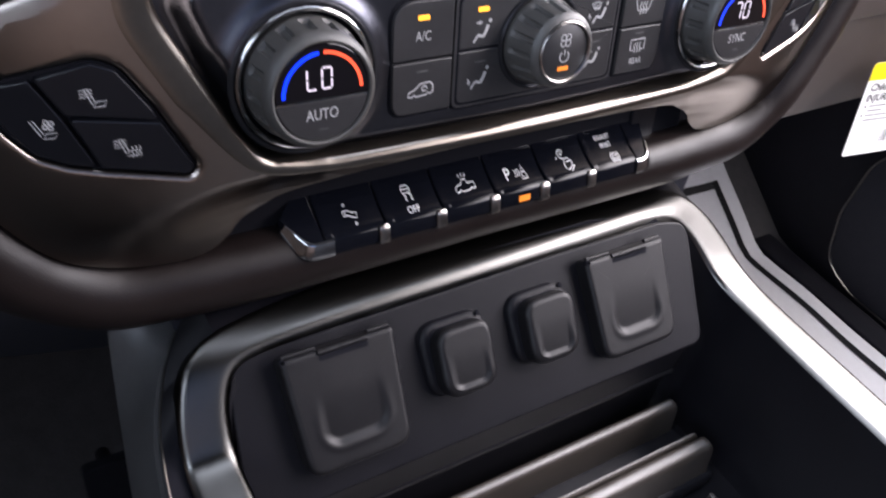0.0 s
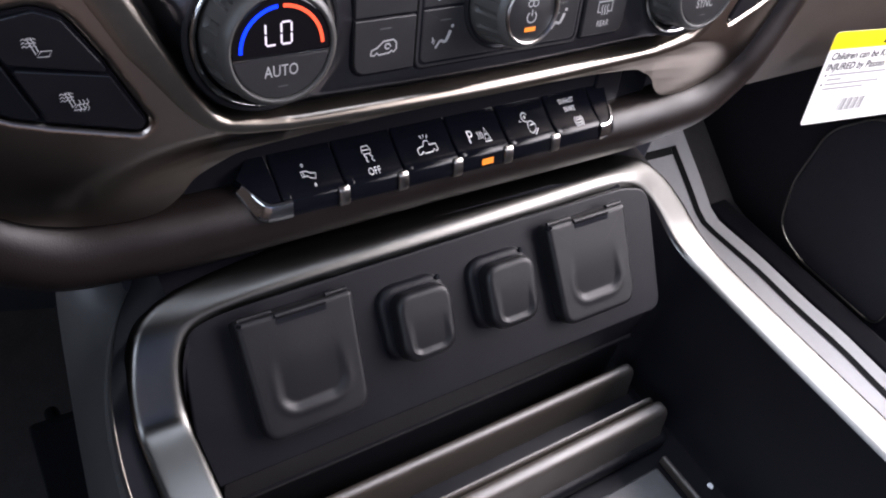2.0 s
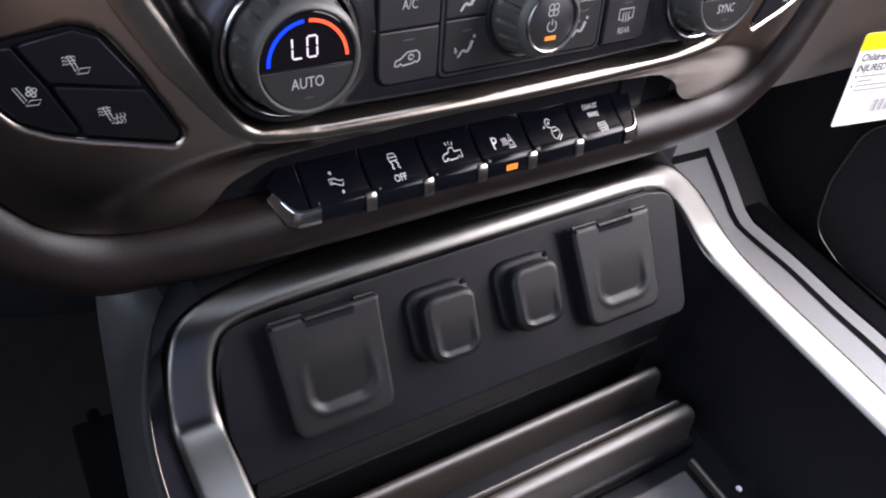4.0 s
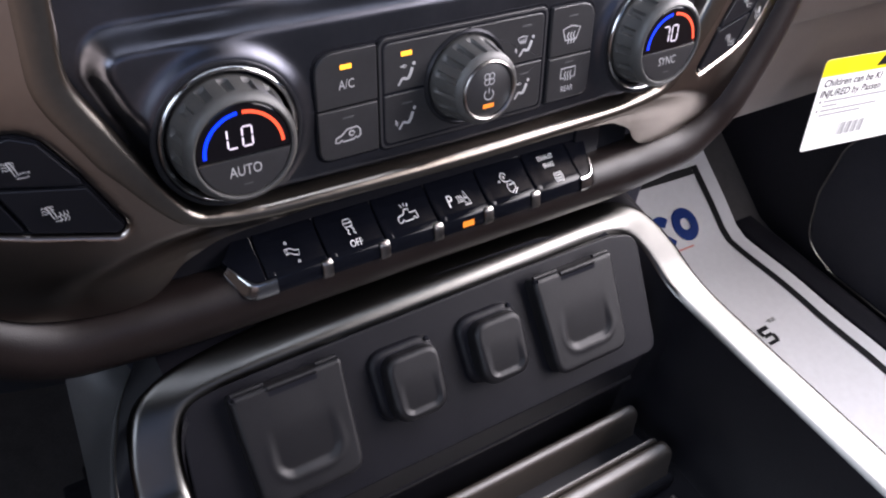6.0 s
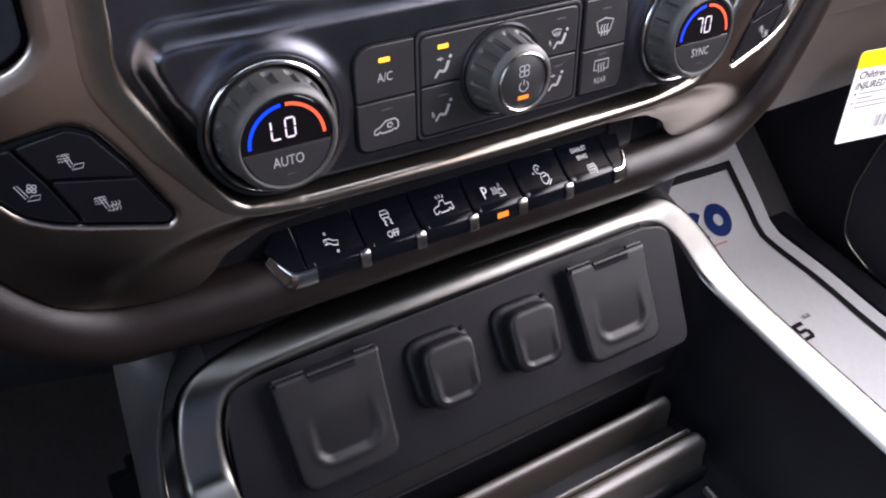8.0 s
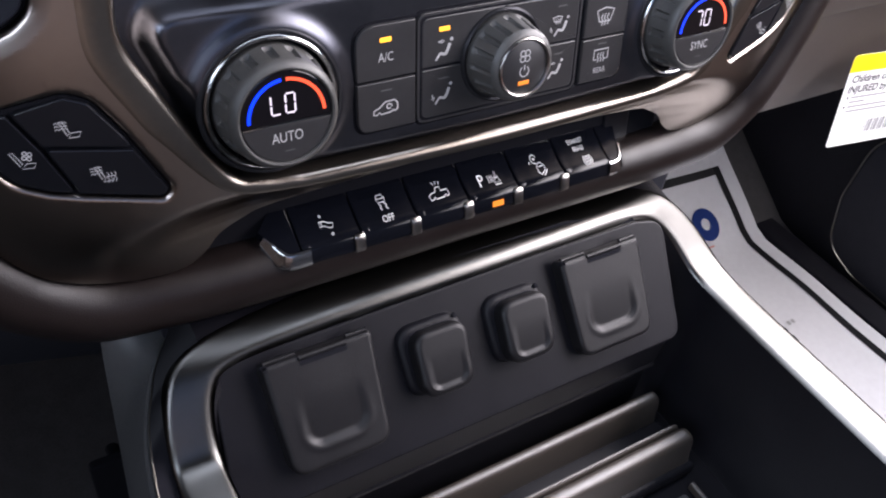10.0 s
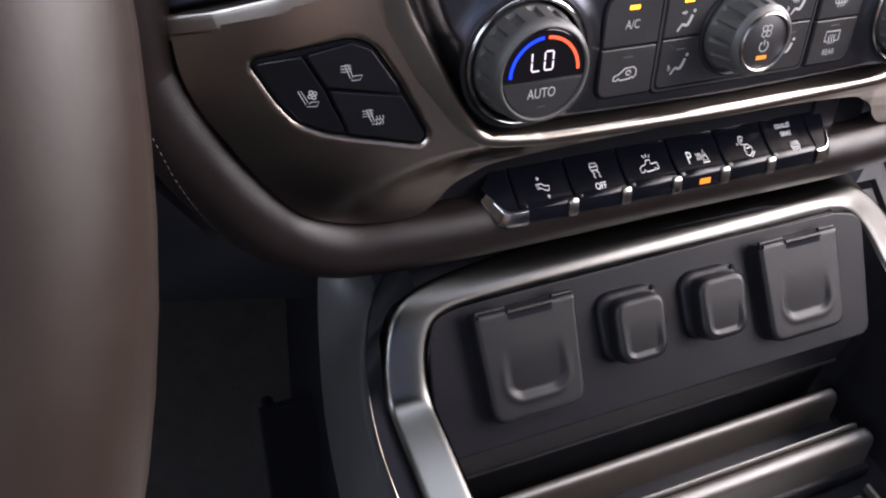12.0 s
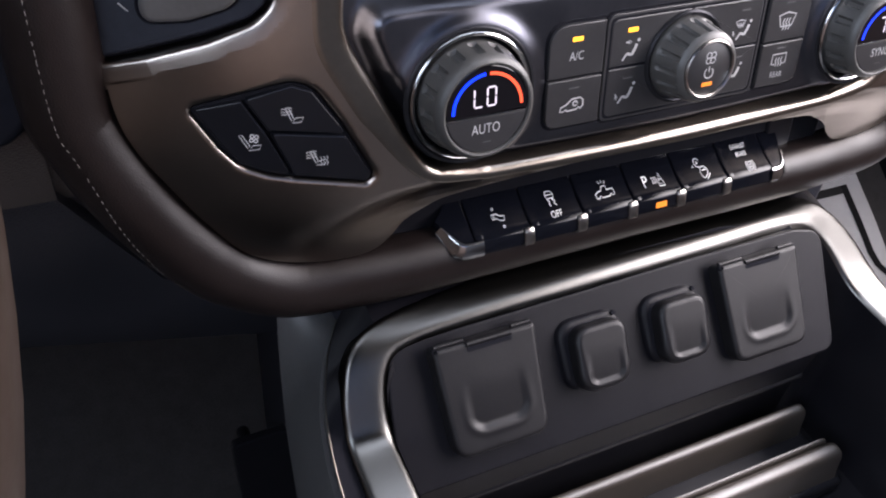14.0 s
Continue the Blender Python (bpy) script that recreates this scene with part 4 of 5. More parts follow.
def large_outlet(u, w=1.0):
    """A hinged square cover with a pressed grip."""
    o = thing("outlet_cover", OUTLETS @ Matrix.Translation((u * MM, 0, 0)), "large square black rubber outlet cover with a moulded grip", "outlet cover", "outlet covers")
    lid = part("lid", dome(rounded([(-23.0, -20.5), (22.5, -20.5), (25.2, 29.5), (-25.0, 29.5)], [8, 8, 2.5, 2.5], 6), -1, 8.0, 2.4, scoop(0.5, 15.0, -11.0, 14, 1.9, 8.0, 3.6), 176, 44), COVER, o)
    part("hinge_slot", slab(rounded(box2(-9, 24.6, 12.5, 26.9), 0.6, 2), 7.4, 8.12, 0.04), GAP, lid)
    part("hinge_pin", tube([Vector((-9 * MM, 28.0 * MM, 7.6 * MM)), Vector((12.5 * MM, 28.0 * MM, 7.6 * MM))], 0.0013, seg=10), COVER, lid)
    for u0, u1 in ((-23.5, -9.5), (13.5, 23.0)):
        part("hinge_knuckle", tube([Vector((u0 * MM, 30.0 * MM, 6.2 * MM)), Vector((u1 * MM, 30.0 * MM, 6.2 * MM))], 0.0011, seg=10), COVER, o)
    part("pin_hole", lathe([(1.5, 6.2), (1.4, 8.4), (0.9, 8.6), (0.8, 7.4)], 14, (-23.6, 28.4)), GAP, lid)
    return o


def small_outlet(u):
    """A rounded push-in cover in a raised surround."""
    o = thing("outlet_cover", OUTLETS @ Matrix.Translation((u * MM, 0, 0)), "small rounded black rubber outlet cover in a raised surround", "outlet cover", "outlet covers")
    part("surround", slab(rounded([(-16.5, -9), (15.5, -9), (17.5, 24.4), (-17.5, 24.4)], [9, 9, 10, 10], 8), -1, 3.4, 3.2), CONSOLE, o)
    part("well", slab(rounded([(-14.2, -7.0), (13.6, -7.0), (14.8, 21.0), (-14.6, 21.0)], [7, 7, 8, 8], 6), 2, 3.5, 0.04), GAP, o)
    lid = part("lid", dome(rounded([(-13.2, -9.6), (13.6, -9.6), (15.4, 20.8), (-12.4, 20.8)], [9, 9, 8, 8], 8), 0, 11.0, 3.0, scoop(0.9, 9.6, -7.0, 11, 1.5, 5.0, 2.8), 132, 36), COVER, o)
    part("catch", lathe([(1.3, 2.8), (1.2, 4.0), (0.6, 4.2)], 10, (13.2, 22.0)), GAP, o)
    return o


large_outlet(-84)
small_outlet(-30)
small_outlet(16)
large_outlet(68)

# ---------- console: silver frame, side, tray ----------
# inner and outer lines of the silver trim, from the rear of the driver side round the top to the rear of the passenger side
def on_wall(u, v, n):
    return tuple(OUTLETS @ Vector((u * MM, v * MM, n * MM)))


def further(u, v, n, k):
    """A place on the wall moved back and down by k metres."""
    return tuple(Vector(on_wall(u, v, n)) + Vector((0.3, 0.62, -0.73)) * k)


INNER = [(0.118, -0.25, 0.368), (0.1085, 0.06, 0.433), (0.1047, 0.17, 0.4562), (0.1034, 0.205, 0.4632), (0.103, 0.224, 0.4657), (0.1028, 0.2335, 0.4667), on_wall(-131.3, 1, 3), on_wall(-131.2, 10, 3), on_wall(-129.8, 20, 3), on_wall(-126.3, 28, 3), on_wall(-121.5, 32.8, 3), on_wall(-112, 35.8, 2.6), on_wall(-55, 37.2, 2.2), on_wall(0, 38, 2), on_wall(55, 37.9, 0), on_wall(92, 37.4, -2.5), on_wall(110, 35.0, -4.5), on_wall(121.5, 29, -6), on_wall(128.5, 16, -6), on_wall(132.5, -0.5, -5), (0.3722, 0.232, 0.4558), (0.371, 0.20, 0.4555), (0.3715, 0.10, 0.4552), (0.372, -0.25, 0.455)]
OUTER = [(0.0975, -0.25, 0.368), (0.0885, 0.06, 0.433), (0.0852, 0.17, 0.4562), (0.0839, 0.205, 0.4632), (0.0835, 0.226, 0.4657), (0.0833, 0.237, 0.4667), on_wall(-150.8, 5, 3), on_wall(-150.1, 14, 3), on_wall(-147.6, 25, 3), on_wall(-143.5, 36.5, 3), further(-137, 45, 3, 0.003), further(-120, 51, 0, 0.0055), further(-55, 55, -8, 0.0065), further(0, 55.5, -11, 0.0065), further(55, 55.5, -13.5, 0.0060), further(97, 55, -16, 0.003), on_wall(124.5, 51, -14), on_wall(140.5, 37.5, -11.5), on_wall(150.5, 19, -8.5), on_wall(156, 2.5, -6), (0.3935, 0.236, 0.4562), (0.394, 0.20, 0.4555), (0.394, 0.10, 0.4552), (0.394, -0.25, 0.455)]
CROWN = [0.6] * 10 + [0.7, 1.1, 1.9, 2.3, 2.3, 2.2, 1.5] + [0.7] * 7
inn, out = curve3(INNER, 8), curve3(OUTER, 8)
inn, out = eased(inn), eased(out)
crown = [q.x * MM for q in curve3([(c, 0, 0) for c in CROWN], 8)]


def band(a, b, lift, drop_in, drop_out):
    """A crowned strip between two lines, with turned-down edges."""
    normals = []
    for i, (p, q) in enumerate(zip(a, b)):
        d0 = a[min(i + 1, len(a) - 1)] - a[max(i - 1, 0)] + b[min(i + 1, len(a) - 1)] - b[max(i - 1, 0)]
        nrm = (q - p).cross(d0).normalized()
        normals.append(-nrm if nrm.z < 0 else nrm)
    smooth_normals = []
    for i in range(len(normals)):
        near = normals[max(0, i - 2) : i + 3]
        smooth_normals.append(sum(near, Vector((0, 0, 0))).normalized())
    sheet = []
    for s, k, h in ((0.0, 0, -drop_in), (0.0, 0, -0.0022), (0.012, 0, -0.0014), (0.04, 0.18, -0.0008), (0.08, 0.42, -0.0003), (0.13, 0.68, -0.0001), (0.2, 0.9, 0), (0.27, 0.99, 0), (0.35, 1.0, 0), (0.5, 0.9, 0), (0.62, 0.73, 0), (0.74, 0.53, 0), (0.84, 0.34, 0), (0.9, 0.2, -0.0001), (0.94, 0.1, -0.0004), (0.97, 0.03, -0.0009), (0.99, 0, -0.0015), (1.0, 0, -0.0024), (1.0, 0, -drop_out)):
        sheet.append([p.lerp(q, s) + nrm * (h + k * c) for p, q, nrm, c in zip(a, b, smooth_normals, lift)])
    return skin(sheet)


structure("console_trim", band(inn, out, crown, 0.0028, 0.010), SATIN, "satin silver trim framing the console bin", "console trim")

# dark shell under and outside the trim
SHELL_LINE = [(0.088, -0.25, 0.362), (0.081, 0.0, 0.4155), (0.0778, 0.10, 0.4368), (0.0759, 0.16, 0.451), (0.0750, 0.20, 0.4600), (0.0749, 0.22, 0.4635), (0.0769, 0.24, 0.467), (0.0813, 0.26, 0.4705), (0.0889, 0.28, 0.473), (0.0939, 0.29, 0.4733), (0.0997, 0.30, 0.472), (0.112, 0.318, 0.468)]
side_line = curve3(SHELL_LINE, 10)
rise = out[:84]
under_trim = [Vector((np.interp(p.y, [q.y for q in rise], [q.x for q in rise]) + 0.001, p.y, np.interp(p.y, [q.y for q in rise], [q.z for q in rise]) - 0.004)) for p in side_line]
structure("console_edge", skin([under_trim, [p.lerp(q, 0.6) for p, q in zip(under_trim, side_line)], side_line]), GAP, "black flank outside the silver trim", "console trim")
# the flank is shallow: its lower edge runs back from under the roll, with painted shade below
LOWER_EDGE = curve3([(0.052, -0.25, 0.370), (0.055, 0.0, 0.376), (0.058, 0.12, 0.382), (0.062, 0.20, 0.388), (0.066, 0.25, 0.395), (0.070, 0.284, 0.403), (0.073, 0.303, 0.427), (0.0755, 0.314, 0.462), (0.079, 0.320, 0.495)], 12)
lower = []
for k in range(len(side_line)):
    f = k / (len(side_line) - 1) * (len(LOWER_EDGE) - 1)
    i = min(int(f), len(LOWER_EDGE) - 2)
    lower.append(LOWER_EDGE[i].lerp(LOWER_EDGE[i + 1], f - i))
sheet = [side_line]
for s_, out_by in ((0.03, 0.0006), (0.1, 0.0012), (0.25, 0.0018), (0.45, 0.002), (0.65, 0.0018), (0.85, 0.001), (0.96, 0.0004), (1.0, 0.0)):
    sheet.append([p.lerp(q, s_) - Vector((out_by, 0, 0)) for p, q in zip(side_line, lower)])
sheet.append([q + Vector((0.004, 0.001, -0.001)) for q in lower])
structure("console_side", skin(sheet), SIDE, "grey grained plastic side of the console beside the footwell", "console")
# added dark sheet: the footwell's shade put into its colour
structure("console_side_shade", skin([[q + Vector((0.003, 0, 0)) for q in lower], [Vector((0.100, q.y, q.z - 0.02)) for q in lower], [Vector((0.104, q.y, 0.0)) for q in lower]]), DARK, "dark sheet standing in for the shade below the console flank", "console")
structure("console_edge_bead", tube(side_line, 0.00042, seg=8), LIP, "thin bright edge along the console side", "console trim")

# fine knurling on the flank next to its bright edge
knurl = bmesh.new()
run_line = [p for p in side_line if p.y > 0.1]
for p, q in zip(run_line, run_line[1:]):
    n = max(1, int((q - p).length / 0.0009))
    for k in range(n):
        c = p.lerp(q, (k + 0.5) / n)
        d = (q - p).normalized()
        down = Vector((-0.25, 0, -1)).normalized()
        a, b = c + down * 0.0008 - Vector((0.0009, 0, 0)), c + down * 0.0042 - Vector((0.0016, 0, 0))
        skin([[a - d * 0.00024, b - d * 0.00024], [a + Vector((-0.0004, 0, 0.0001)), b + Vector((-0.0004, 0, 0.0001))], [a + d * 0.00024, b + d * 0.00024]], knurl)
tagged(structure("console_edge_knurling", knurl, SIDE, "fine knurled grain along the console flank", "console"), "fine knurled grain along the console flank", "console", kind="stuff")

# bin walls from the trim down to the tray
floor_z = 0.362
for side, piece in (("driver", inn[:76]), ("passenger", inn[132:])):
    in_low = [Vector((min(max(p.x + (0.006 if p.x < 0.23 else -0.007), 0.112), 0.366), min(p.y, 0.226), floor_z)) for p in piece]
    structure("console_bin", skin([[p - Vector((0, 0, 0.0008)) for p in piece], [p.lerp(q, 0.5) - Vector((0, 0, 0.002)) for p, q in zip(piece, in_low)], in_low]), CONSOLE, f"black plastic inside wall of the console bin, {side} side", "console")
structure("console_bin_floor", block(0.10, -0.25, floor_z - 0.006, 0.372, 0.235, floor_z, 0.001), CONSOLE, "black plastic floor of the console bin", "console")
# hood between trim top and leather roll
structure("console_hood", skin([[p + Vector((0, k * 0.02, k * 0.003)) + Vector((0, 0, -0.003)) for p in out[66:140] if p.x > 0.106] for k in (0, 1, 2, 3)]), CONSOLE, "black plastic behind the console trim", "console")

tray = thing("tray_liner", pose(0.23, 0.2, floor_z), "black rubber tray liner with raised cross ribs", "tray liner")


def rib(y0, y1, z, x1=0.349, foot=0.372):
    """A raised cross rib with a rounded top, rounded down at its far end."""
    wide, r = y1 - y0, 0.008
    across = ((-0.30, 0.0), (-0.12, 0.45), (-0.02, 0.80), (0.06, 0.92), (0.18, 0.975), (0.36, 1.0), (0.64, 1.0), (0.82, 0.975), (0.94, 0.92), (1.02, 0.80), (1.10, 0.45), (1.22, 0.0))
    rows = []
    for k in range(20):
        x = 0.112 + (x1 - r - 0.112) * k / 8 if k <= 8 else x1 - r + r * math.sin((k - 8) / 11 * math.pi / 2)
        up = 1.0 if k <= 8 else math.sqrt(max(0.0, 1 - (k - 8.0) ** 2 / 121.0)) ** 0.8
        rows.append([Vector((x - 0.23, y0 + wide * a - 0.2, foot + (z - foot) * h * up - floor_z)) for a, h in across])
    return skin(rows)


part("rib", rib(0.2130, 0.2195, 0.3970), RUBBER, tray)
part("rib", rib(0.1932, 0.1962, 0.3958, 0.346), RUBBER, tray)
part("rib", rib(0.1840, 0.1925, 0.3965), RUBBER, tray)
part("rib_base", block(0.112 - 0.23, 0.178 - 0.2, 0, 0.353 - 0.23, 0.2255 - 0.2, 0.3725 - floor_z, 0.003), CONSOLE, tray)
part("back_step", skin([[Vector((x - 0.23, y - 0.2, z - floor_z)) for x in (0.112, 0.2, 0.3, 0.346)] for y, z in ((0.2215, 0.4425), (0.2240, 0.4405), (0.2262, 0.4130), (0.2254, 0.4118), (0.2254, 0.4100), (0.2290, 0.4085), (0.2300, floor_z + 0.0005))]), CONSOLE, tray)
part("tray_pad", block(0.122 - 0.23, -0.1 - 0.2, 0, 0.338 - 0.23, 0.169 - 0.2, 0.004, 0.0015), SIDE, tray, "smooth grey pad")
part("tray_rim", block(0.3435 - 0.23, -0.1 - 0.2, 0, 0.3465 - 0.23, 0.172 - 0.2, 0.006, 0.001), RUBBER, tray)

crumb_bm = bmesh.new()
bmesh.ops.create_icosphere(crumb_bm, subdivisions=2, radius=0.0016)
for k, v in enumerate(crumb_bm.verts):
    v.co *= 0.7 + 0.5 * math.sin(k * 2.3) ** 2
    v.co.z *= 0.6
crumb = thing("crumb", pose(0.3605, 0.147, floor_z + 0.0009), "tiny pale crumb lying on the console bin floor", "crumb")
part("speck", crumb_bm, PAPER, crumb)

# ---------- passenger side ----------
mat_t = thing("paper_floor_mat", pose(0.75, 0.45, 0.0), "white paper floor mat with a black printed border", "floor mat")
KINK = 0.536


def mat_place(x, y):
    """A place on the mat: flat, then bent up the toe board."""
    wave = 0.0025 * math.sin(9 * y + 4 * x) + 0.0016 * math.sin(26 * x + 7 * y) + 0.0010 * math.sin(41 * y - 17 * x)
    s = y - KINK
    lean, radius = radians(35), 0.045
    if s <= 0:
        return Vector((x - 0.75, y - 0.45, 0.0065 + wave))
    turn = min(s / radius, lean)
    rest = max(0.0, s - radius * lean)
    out, up = radius * math.sin(turn) + rest * math.cos(lean), radius * (1 - math.cos(turn)) + rest * math.sin(lean)
    return Vector((x - 0.75, KINK + out - 0.45, 0.0065 + up + wave))


def mat_patch(x0, y0, x1, y1, lift, nx=24, ny=36, bm=None):
    up = Vector((0, -0.5 * lift, lift))
    return skin([[mat_place(x0 + (x1 - x0) * i / nx, y0 + (y1 - y0) * j / ny) + up for i in range(nx + 1)] for j in range(ny + 1)], bm)


part("sheet", mat_patch(0.44, -0.1, 1.003, 0.694, 0.0), PAPER, mat_t)
border = mat_patch(0.966, -0.07, 0.978, 0.667, 0.0012, 2)
mat_patch(0.47, 0.655, 0.966, 0.667, 0.0012, 24, 2, border)
part("border", border, INK, mat_t, "black printed border line")


def mat_ring(cx, cy, rx, ry, hole, bm=None, a0=0, a1=360):
    bm = bm or bmesh.new()
    sheet = []
    for k in (1.0, hole):
        sheet.append([mat_place(cx + rx * k * math.cos(radians(a)), cy + ry * k * math.sin(radians(a))) + Vector((0, -0.0008, 0.0016)) for a in np.linspace(a0, a1, 30)])
    return skin(sheet, bm)


part("printed_mark", mat_ring(0.908, 0.588, 0.0235, 0.0255, 0.36), BLUE, mat_t, "blue printed shape")
part("printed_mark", mat_ring(0.864, 0.586, 0.0225, 0.0255, 0.36, a0=42, a1=318), BLUE, mat_t, "blue printed shape")
part("printed_mark", mat_ring(0.817, 0.586, 0.0215, 0.0245, 0.36), BLUE, mat_t, "blue printed shape")
part("printed_mark", mat_patch(0.8285, 0.562, 0.8395, 0.632, 0.0016, 1, 8), BLUE, mat_t, "blue printed shape")
part("printed_line", mat_patch(0.72, 0.5535, 0.906, 0.556, 0.0014, 8, 1), RED, mat_t, "thin red printed line")
for x0, y0, x1, y1 in ((0.833, 0.377, 0.839, 0.399), (0.836, 0.373, 0.850, 0.378), (0.846, 0.376, 0.852, 0.399), (0.857, 0.394, 0.875, 0.400), (0.856, 0.387, 0.862, 0.397), (0.859, 0.384, 0.873, 0.389), (0.870, 0.376, 0.876, 0.386), (0.856, 0.373, 0.874, 0.378)):
    part("printed_bar", mat_patch(x0 + 0.010, y0, x1 + 0.010, y1, 0.0014, 2, 1), INK, mat_t, "black printed bar")

for x0 in (0.893, 0.901):
    part("printed_bar", mat_patch(x0, 0.400, x0 + 0.005, 0.406, 0.0014, 1, 1), GREY, mat_t, "small grey printed bar")

# warning tag hanging from the glove box
tag = thing("warning_tag", pose(0.560, 0.308, 0.447, 84, 0, -8), "white paper warning tag with a yellow head under the glove box", "tag")
part("card", slab(rounded([(8, 0), (120, 0), (120, 71), (1, 71)], [3, 3, 3, 4]), 0, 0.5, 0.1), TAG, tag)
part("yellow_head", slab(rounded([(2.2, 58.5), (120, 58.5), (120, 71), (1, 71)], [0, 0, 3, 4]), 0.3, 0.6, 0.05), YELLOW, tag, "yellow warning band")
part("print_bar", slab([(52, 61), (62, 61), (57, 69)], 0.4, 0.64, 0.02), INK, tag)
part("print_bar", slab(box2(66, 62, 112, 68), 0.4, 0.64, 0.02), INK, tag)
writing("Children can be KI", 7.6, INK, tag, 7, 53, 0.65, align="LEFT", shear=0.05, squeeze=0.95, bold=0.12)
writing("INJURED by Passen", 7.6, INK, tag, 7, 45, 0.65, align="LEFT", shear=0.05, squeeze=0.95, bold=0.12)
for k, (a, b) in enumerate(((13, 62), (13, 14), (13, 54), (13, 40))):
    part("print_bar", slab(box2(a, 38.4 - 3.6 * k, a + b, 39.6 - 3.6 * k), 0.4, 0.62, 0.02), GREY, tag)
for k in (0, 2):
    part("print_bar", slab(rounded(box2(9, 38.2 - 3.6 * k, 10.6, 39.8 - 3.6 * k), 0.5, 2), 0.4, 0.62, 0.02), INK, tag)
for k in range(13):
    part("barcode_bar", slab(box2(38 + 2.0 * k, 9, 38.6 + 2.0 * k + 0.5 * (k % 3), 19), 0.4, 0.62, 0.02), GREY, tag)

# ---------- lower dash, glove box, footwells ----------
structure("dash_lower", skin([[(x, y, z) for x in np.linspace(0.42, 1.06, 12)] for y, z in ((0.297, 0.62), (0.3055, 0.572), (0.3057, 0.564), (0.3075, 0.5605), (0.3110, 0.5590), (0.3150, 0.5585), (0.3155, 0.5565), (0.3155, 0.55), (0.33, 0.49), (0.336, 0.470), (0.350, 0.462), (0.45, 0.462))]), DASH, "brown grained lower dashboard on the passenger side", "dashboard")
structure("dash_driver", skin([[(x, y, z) for x in np.linspace(-0.55, 0.012, 10)] for y, z in ((0.31, 0.75), (0.312, 0.62), (0.318, 0.57), (0.322, 0.555))]), DASH, "brown grained lower dashboard on the driver side", "dashboard")
# brown dash skin continues here; the dark colour paints the shade under it
structure("knee_bolster", skin([[(x, y + 0.004, z - drop * 0.3 * max(0.0, x + 0.06)) for x in np.linspace(-0.55, 0.12, 16)] for y, z, drop in ((0.318, 0.56, 0), (0.324, 0.53, 0), (0.333, 0.49, 0.5), (0.346, 0.462, 1), (0.352, 0.456, 1), (0.357, 0.4535, 1), (0.364, 0.4545, 1), (0.46, 0.475, 1))]), DARK, "knee panel under the dashboard, coloured dark for its shade", "dashboard")
structure("stack_side", skin([[(x, 0.315 + 0.1 * k, z) for k in (0, 1)] for x, z in ((0.0, 0.75), (0.0, 0.56), (0.03, 0.51), (0.07, 0.49), (0.40, 0.49), (0.45, 0.52), (0.475, 0.60), (0.475, 0.75))]), DARK, "dark underside of the centre stack", "dashboard")
door_panel = thing("door_speaker_panel", pose(1.045, 0.38, 0.14, 90, 0, -90), "black rounded speaker panel with a thin bright bead on the door", "trim panel")
PANEL_LINE = rounded([(90, -122), (-40, -122), (-95, -104), (-112, -30), (-108, 60), (-60, 116), (90, 128)], [20, 70, 60, 70, 70, 60, 20], 14)
part("panel", slab(PANEL_LINE, -16, 0, 3.0), DARK, door_panel)
part("edge_bead", tube([Vector((p.x * MM, p.y * MM, 0.0005)) for p in PANEL_LINE], 0.0014, seg=6, closed=True, up=(0, 0, 1)), SATIN, door_panel, "thin bright edge bead")
structure("floor", block(-0.6, -0.86, -0.03, 1.07, 0.75, 0.0), CARPET, "black carpeted cab floor", "floor")
toe = [(KINK - 0.02, -0.004)] + [(KINK + k * 0.03 * 0.83, 0.004 + k * 0.03 * 0.55 - 0.014) for k in range(1, 12)] + [(0.84, 0.30), (0.84, 0.95)]
structure("toe_board", skin([[(x, y, z) for x in (-0.59, 0.3, 1.06)] for y, z in toe]), CARPET, "black carpeted toe board", "toe board")
structure("console_body", block(0.386, -0.3, 0.0, 0.392, 0.30, 0.448, 0.002), SIDE, "grey plastic side of the console by the passenger", "console")
structure("console_front", block(0.10, 0.30, 0.0, 0.40, 0.5, 0.485, 0.004), DARK, "dark lower centre of the dashboard", "dashboard")
pedal = thing("accelerator_pedal", pose(0.084, 0.40, 0.146, 78, 0, 0), "black rubber accelerator pedal in the dark footwell", "pedal")
part("pad", slab(rounded(box2(-25, -95, 25, 86), 5), -8, 0, 2), GAP, pedal)
part("arm", tube([Vector((0, -0.02, -0.006)), Vector((0, -0.02, -0.06)), Vector((0, -0.03, -0.14))], 0.006), GAP, pedal)

# ---------- steering wheel ----------
wheel = thing("steering_wheel", pose(-0.197, 0.153, 0.710, 60, 0, -6), "taupe leather steering wheel rim", "steering wheel")
rim = [Vector((0.188 * math.cos(2 * math.pi * k / 128), 0.188 * math.sin(2 * math.pi * k / 128), 0)) for k in range(128)]
part("rim", tube(rim, 0.0165, 0.0165, 24, closed=True), WHEEL, wheel)
part("hub", slab(rounded(box2(-60, -55, 60, 50), 20), -45, -20, 8), DASH, wheel)
for a in (178, 270, 2):
    part("spoke", tube([Vector((0.05 * math.cos(radians(a)), 0.05 * math.sin(radians(a)), -0.03)), Vector((0.15 * math.cos(radians(a)), 0.15 * math.sin(radians(a)), -0.02)), Vector((0.186 * math.cos(radians(a)), 0.186 * math.sin(radians(a)), -0.004))], 0.016, 0.008), DARK, wheel)
part("column", tube([Vector((0, 0, -0.03)), Vector((0, 0, -0.25))], 0.035, seg=20), DARK, wheel)

# ---------- cab shell ----------


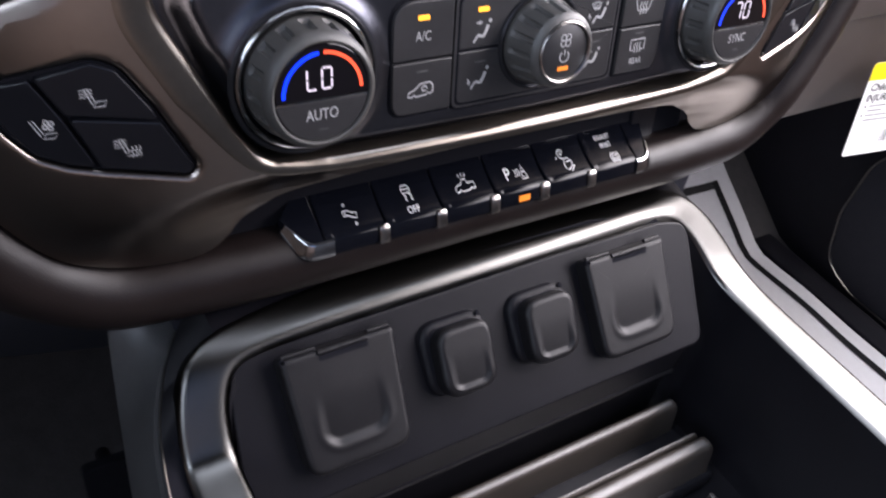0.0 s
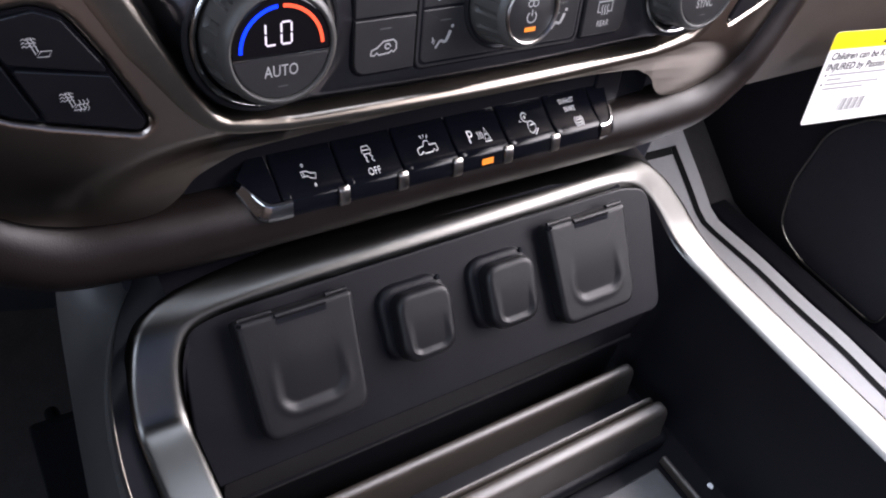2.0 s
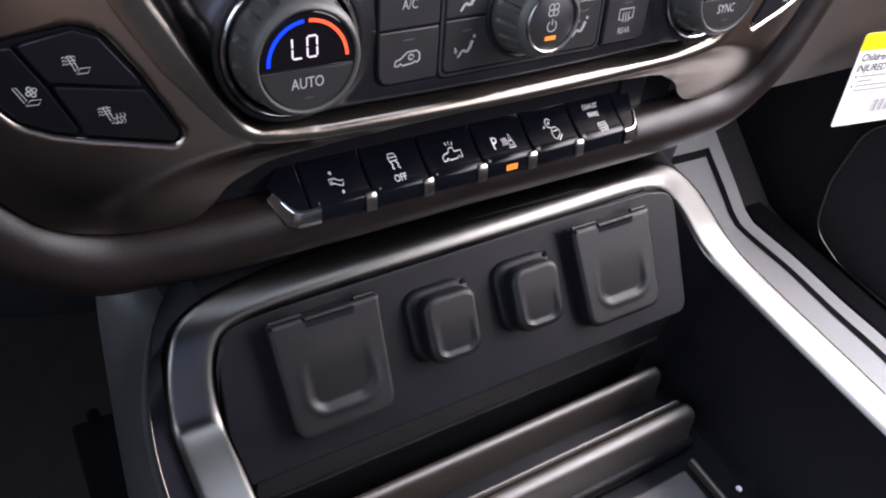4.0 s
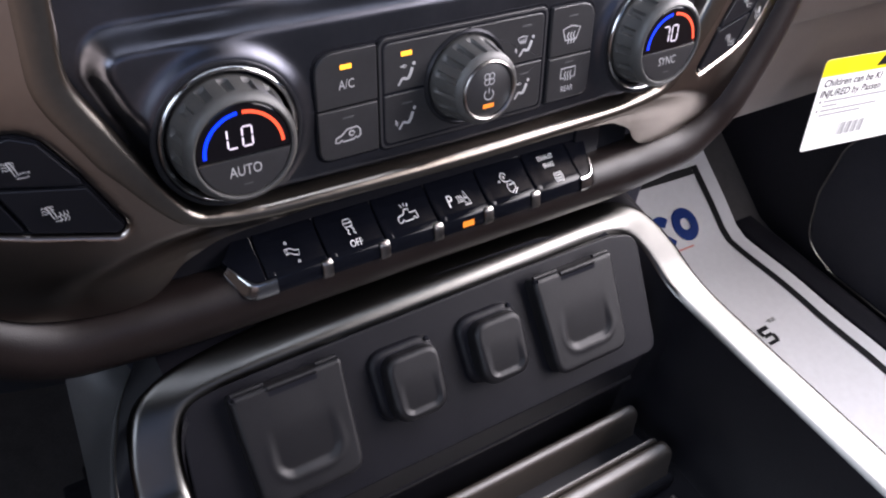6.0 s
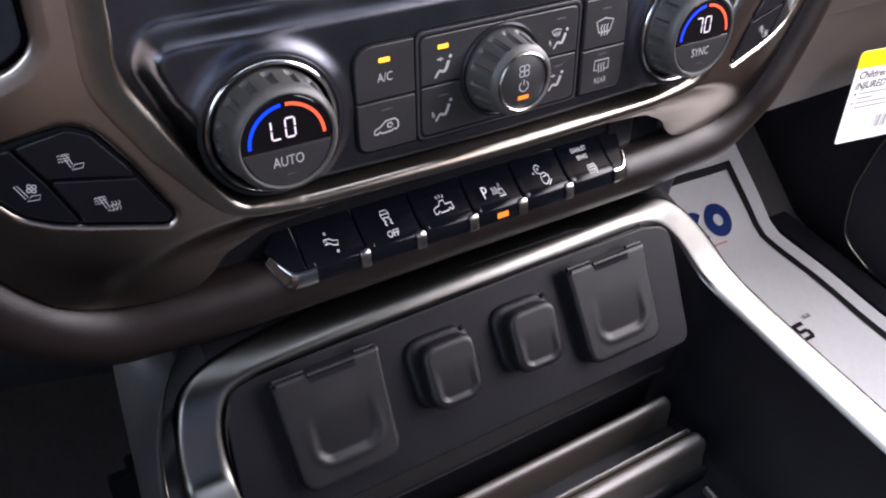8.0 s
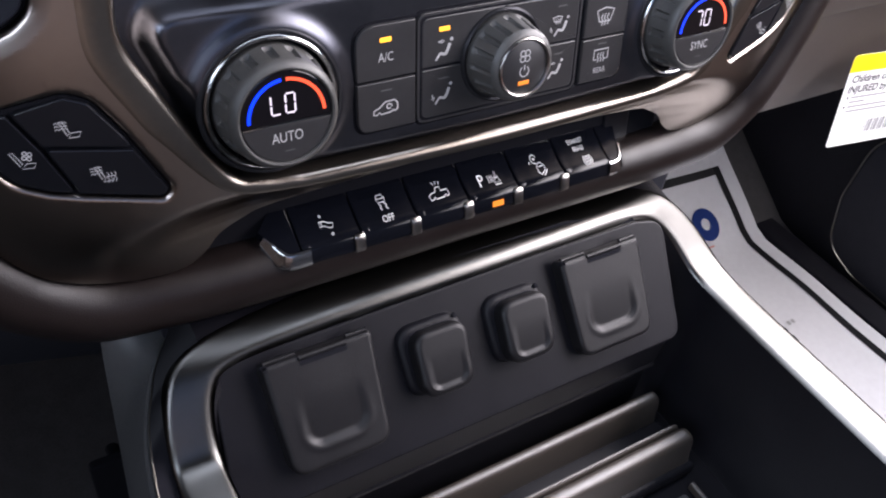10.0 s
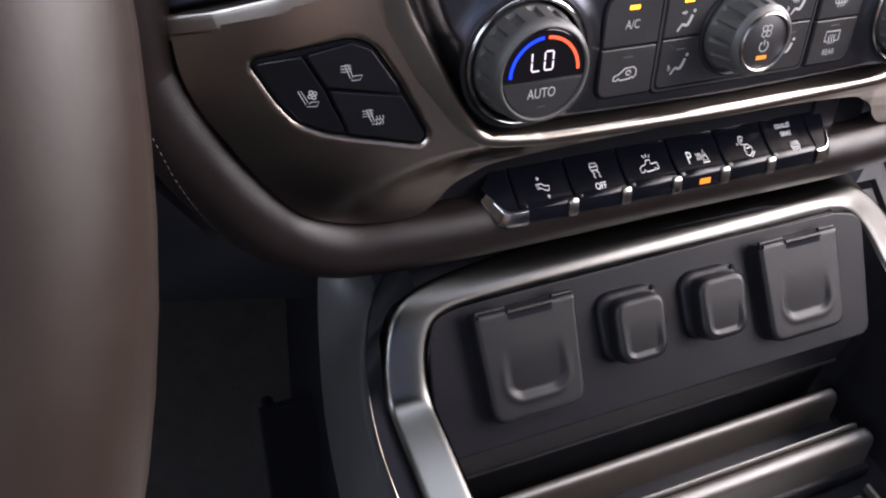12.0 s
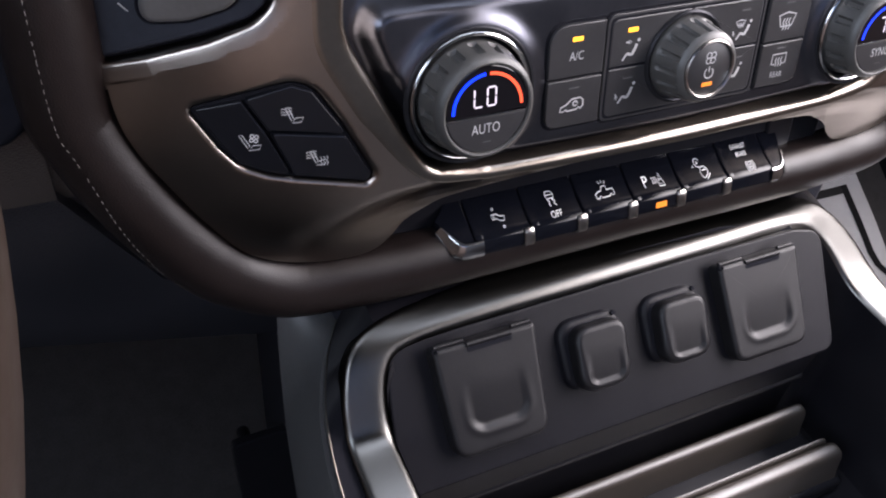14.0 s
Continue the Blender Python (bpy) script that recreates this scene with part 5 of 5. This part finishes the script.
def wall_with_window(name, a, b, z0, z1, w0, w1, s0, s1, mat, label):
    """An upright cab side from a to b with a window between heights w0 and w1 and between shares s0 and s1 of its length."""
    bm = bmesh.new()
    a, b = Vector(a), Vector(b)
    for f0, f1, lo, hi in ((0, 1, z0, w0), (0, 1, w1, z1), (0, s0, w0, w1), (s1, 1, w0, w1)):
        p, q = a.lerp(b, f0), a.lerp(b, f1)
        bm.faces.new([bm.verts.new(c) for c in ((p.x, p.y, lo), (q.x, q.y, lo), (q.x, q.y, hi), (p.x, p.y, hi))])
    bmesh.ops.remove_doubles(bm, verts=bm.verts, dist=1e-5)
    bmesh.ops.solidify(bm, geom=list(bm.faces), thickness=0.03)
    return structure(name, bm, mat, label, "wall", smooth=False)


wall_with_window("wall_driver_door", (-0.59, -0.85), (-0.59, 0.85), 0, 1.4, 0.86, 1.26, 0.18, 0.71, DASH, "brown door trim on the driver side")
wall_with_window("wall_passenger_door", (1.06, 0.85), (1.06, -0.85), 0, 1.4, 0.80, 1.36, 0.12, 0.98, SHELL, "dark door trim on the passenger side")
wall_with_window("wall_rear", (1.06, -0.86), (-0.59, -0.86), 0, 1.4, 0.98, 1.30, 0.38, 0.90, LINER, "dark cloth rear wall of the cab with its window")
# added strip whose black paints the shade by the door
structure("dark_floor_strip", block(1.006, -0.10, 0.0, 1.046, 0.60, 0.011, 0.003), SHELL, "black strip added for the shade between floor mat and door", "door sill")
# added behind the camera to darken what the lower bezel mirrors
structure("unseen_seat_cushion", block(-0.36, -0.54, 0.0, 0.05, -0.03, 0.33, 0.05), LEATHER, "unseen dark cushion block added to darken the bezel reflection", "seat")
# reflector added out of view for the passenger side of the bezel
structure("unseen_door_trim", block(1.040, -0.84, 0.03, 1.056, 0.12, 0.78, 0.006), TAN, "unseen cocoa panel added to brighten the right bezel reflection", "door trim")
# added behind the camera so the driver side bezel mirrors a warm tone
structure("unseen_seat_back", block(-0.42, -0.66, 0.32, 0.16, -0.54, 0.93, 0.04), TAN, "unseen cocoa seat back added to warm the bezel reflection", "seat")
structure("ceiling", block(-0.62, -0.88, 1.41, 1.09, 0.10, 1.44), LINER, "grey cloth headliner", "ceiling", smooth=False)
structure("dash_top", skin([[(x, y, z) for x in (-0.59, 0.3, 1.06)] for y, z in ((0.335, 0.62), (0.335, 0.70), (0.34, 0.765), (0.37, 0.79), (0.86, 0.82))]), DASH, "brown dashboard top below the windshield", "dashboard")
# added out of view to keep windshield light off the stack
structure("unseen_dash_brow", block(0.02, 0.265, 0.785, 0.48, 0.40, 0.83, 0.015), DASH, "unseen brow added to block windshield light from the centre stack", "dashboard")
# added out of view so the driver side gets less windshield light
structure("unseen_instrument_hood", block(-0.42, 0.20, 0.80, 0.02, 0.48, 0.955, 0.03), DASH, "unseen instrument hood added to block windshield light on the left", "dashboard")
column_gap = thing("column_cover", pose(-0.07, 0.3085, 0.66, 90, 0, 0), "dark plastic steering column cover beside the stack", "column cover")
part("cover", slab(rounded(box2(-60, -72, 72, 90), [30, 22, 6, 6], 6), -6, 1.0, 4.0), DARK, column_gap)
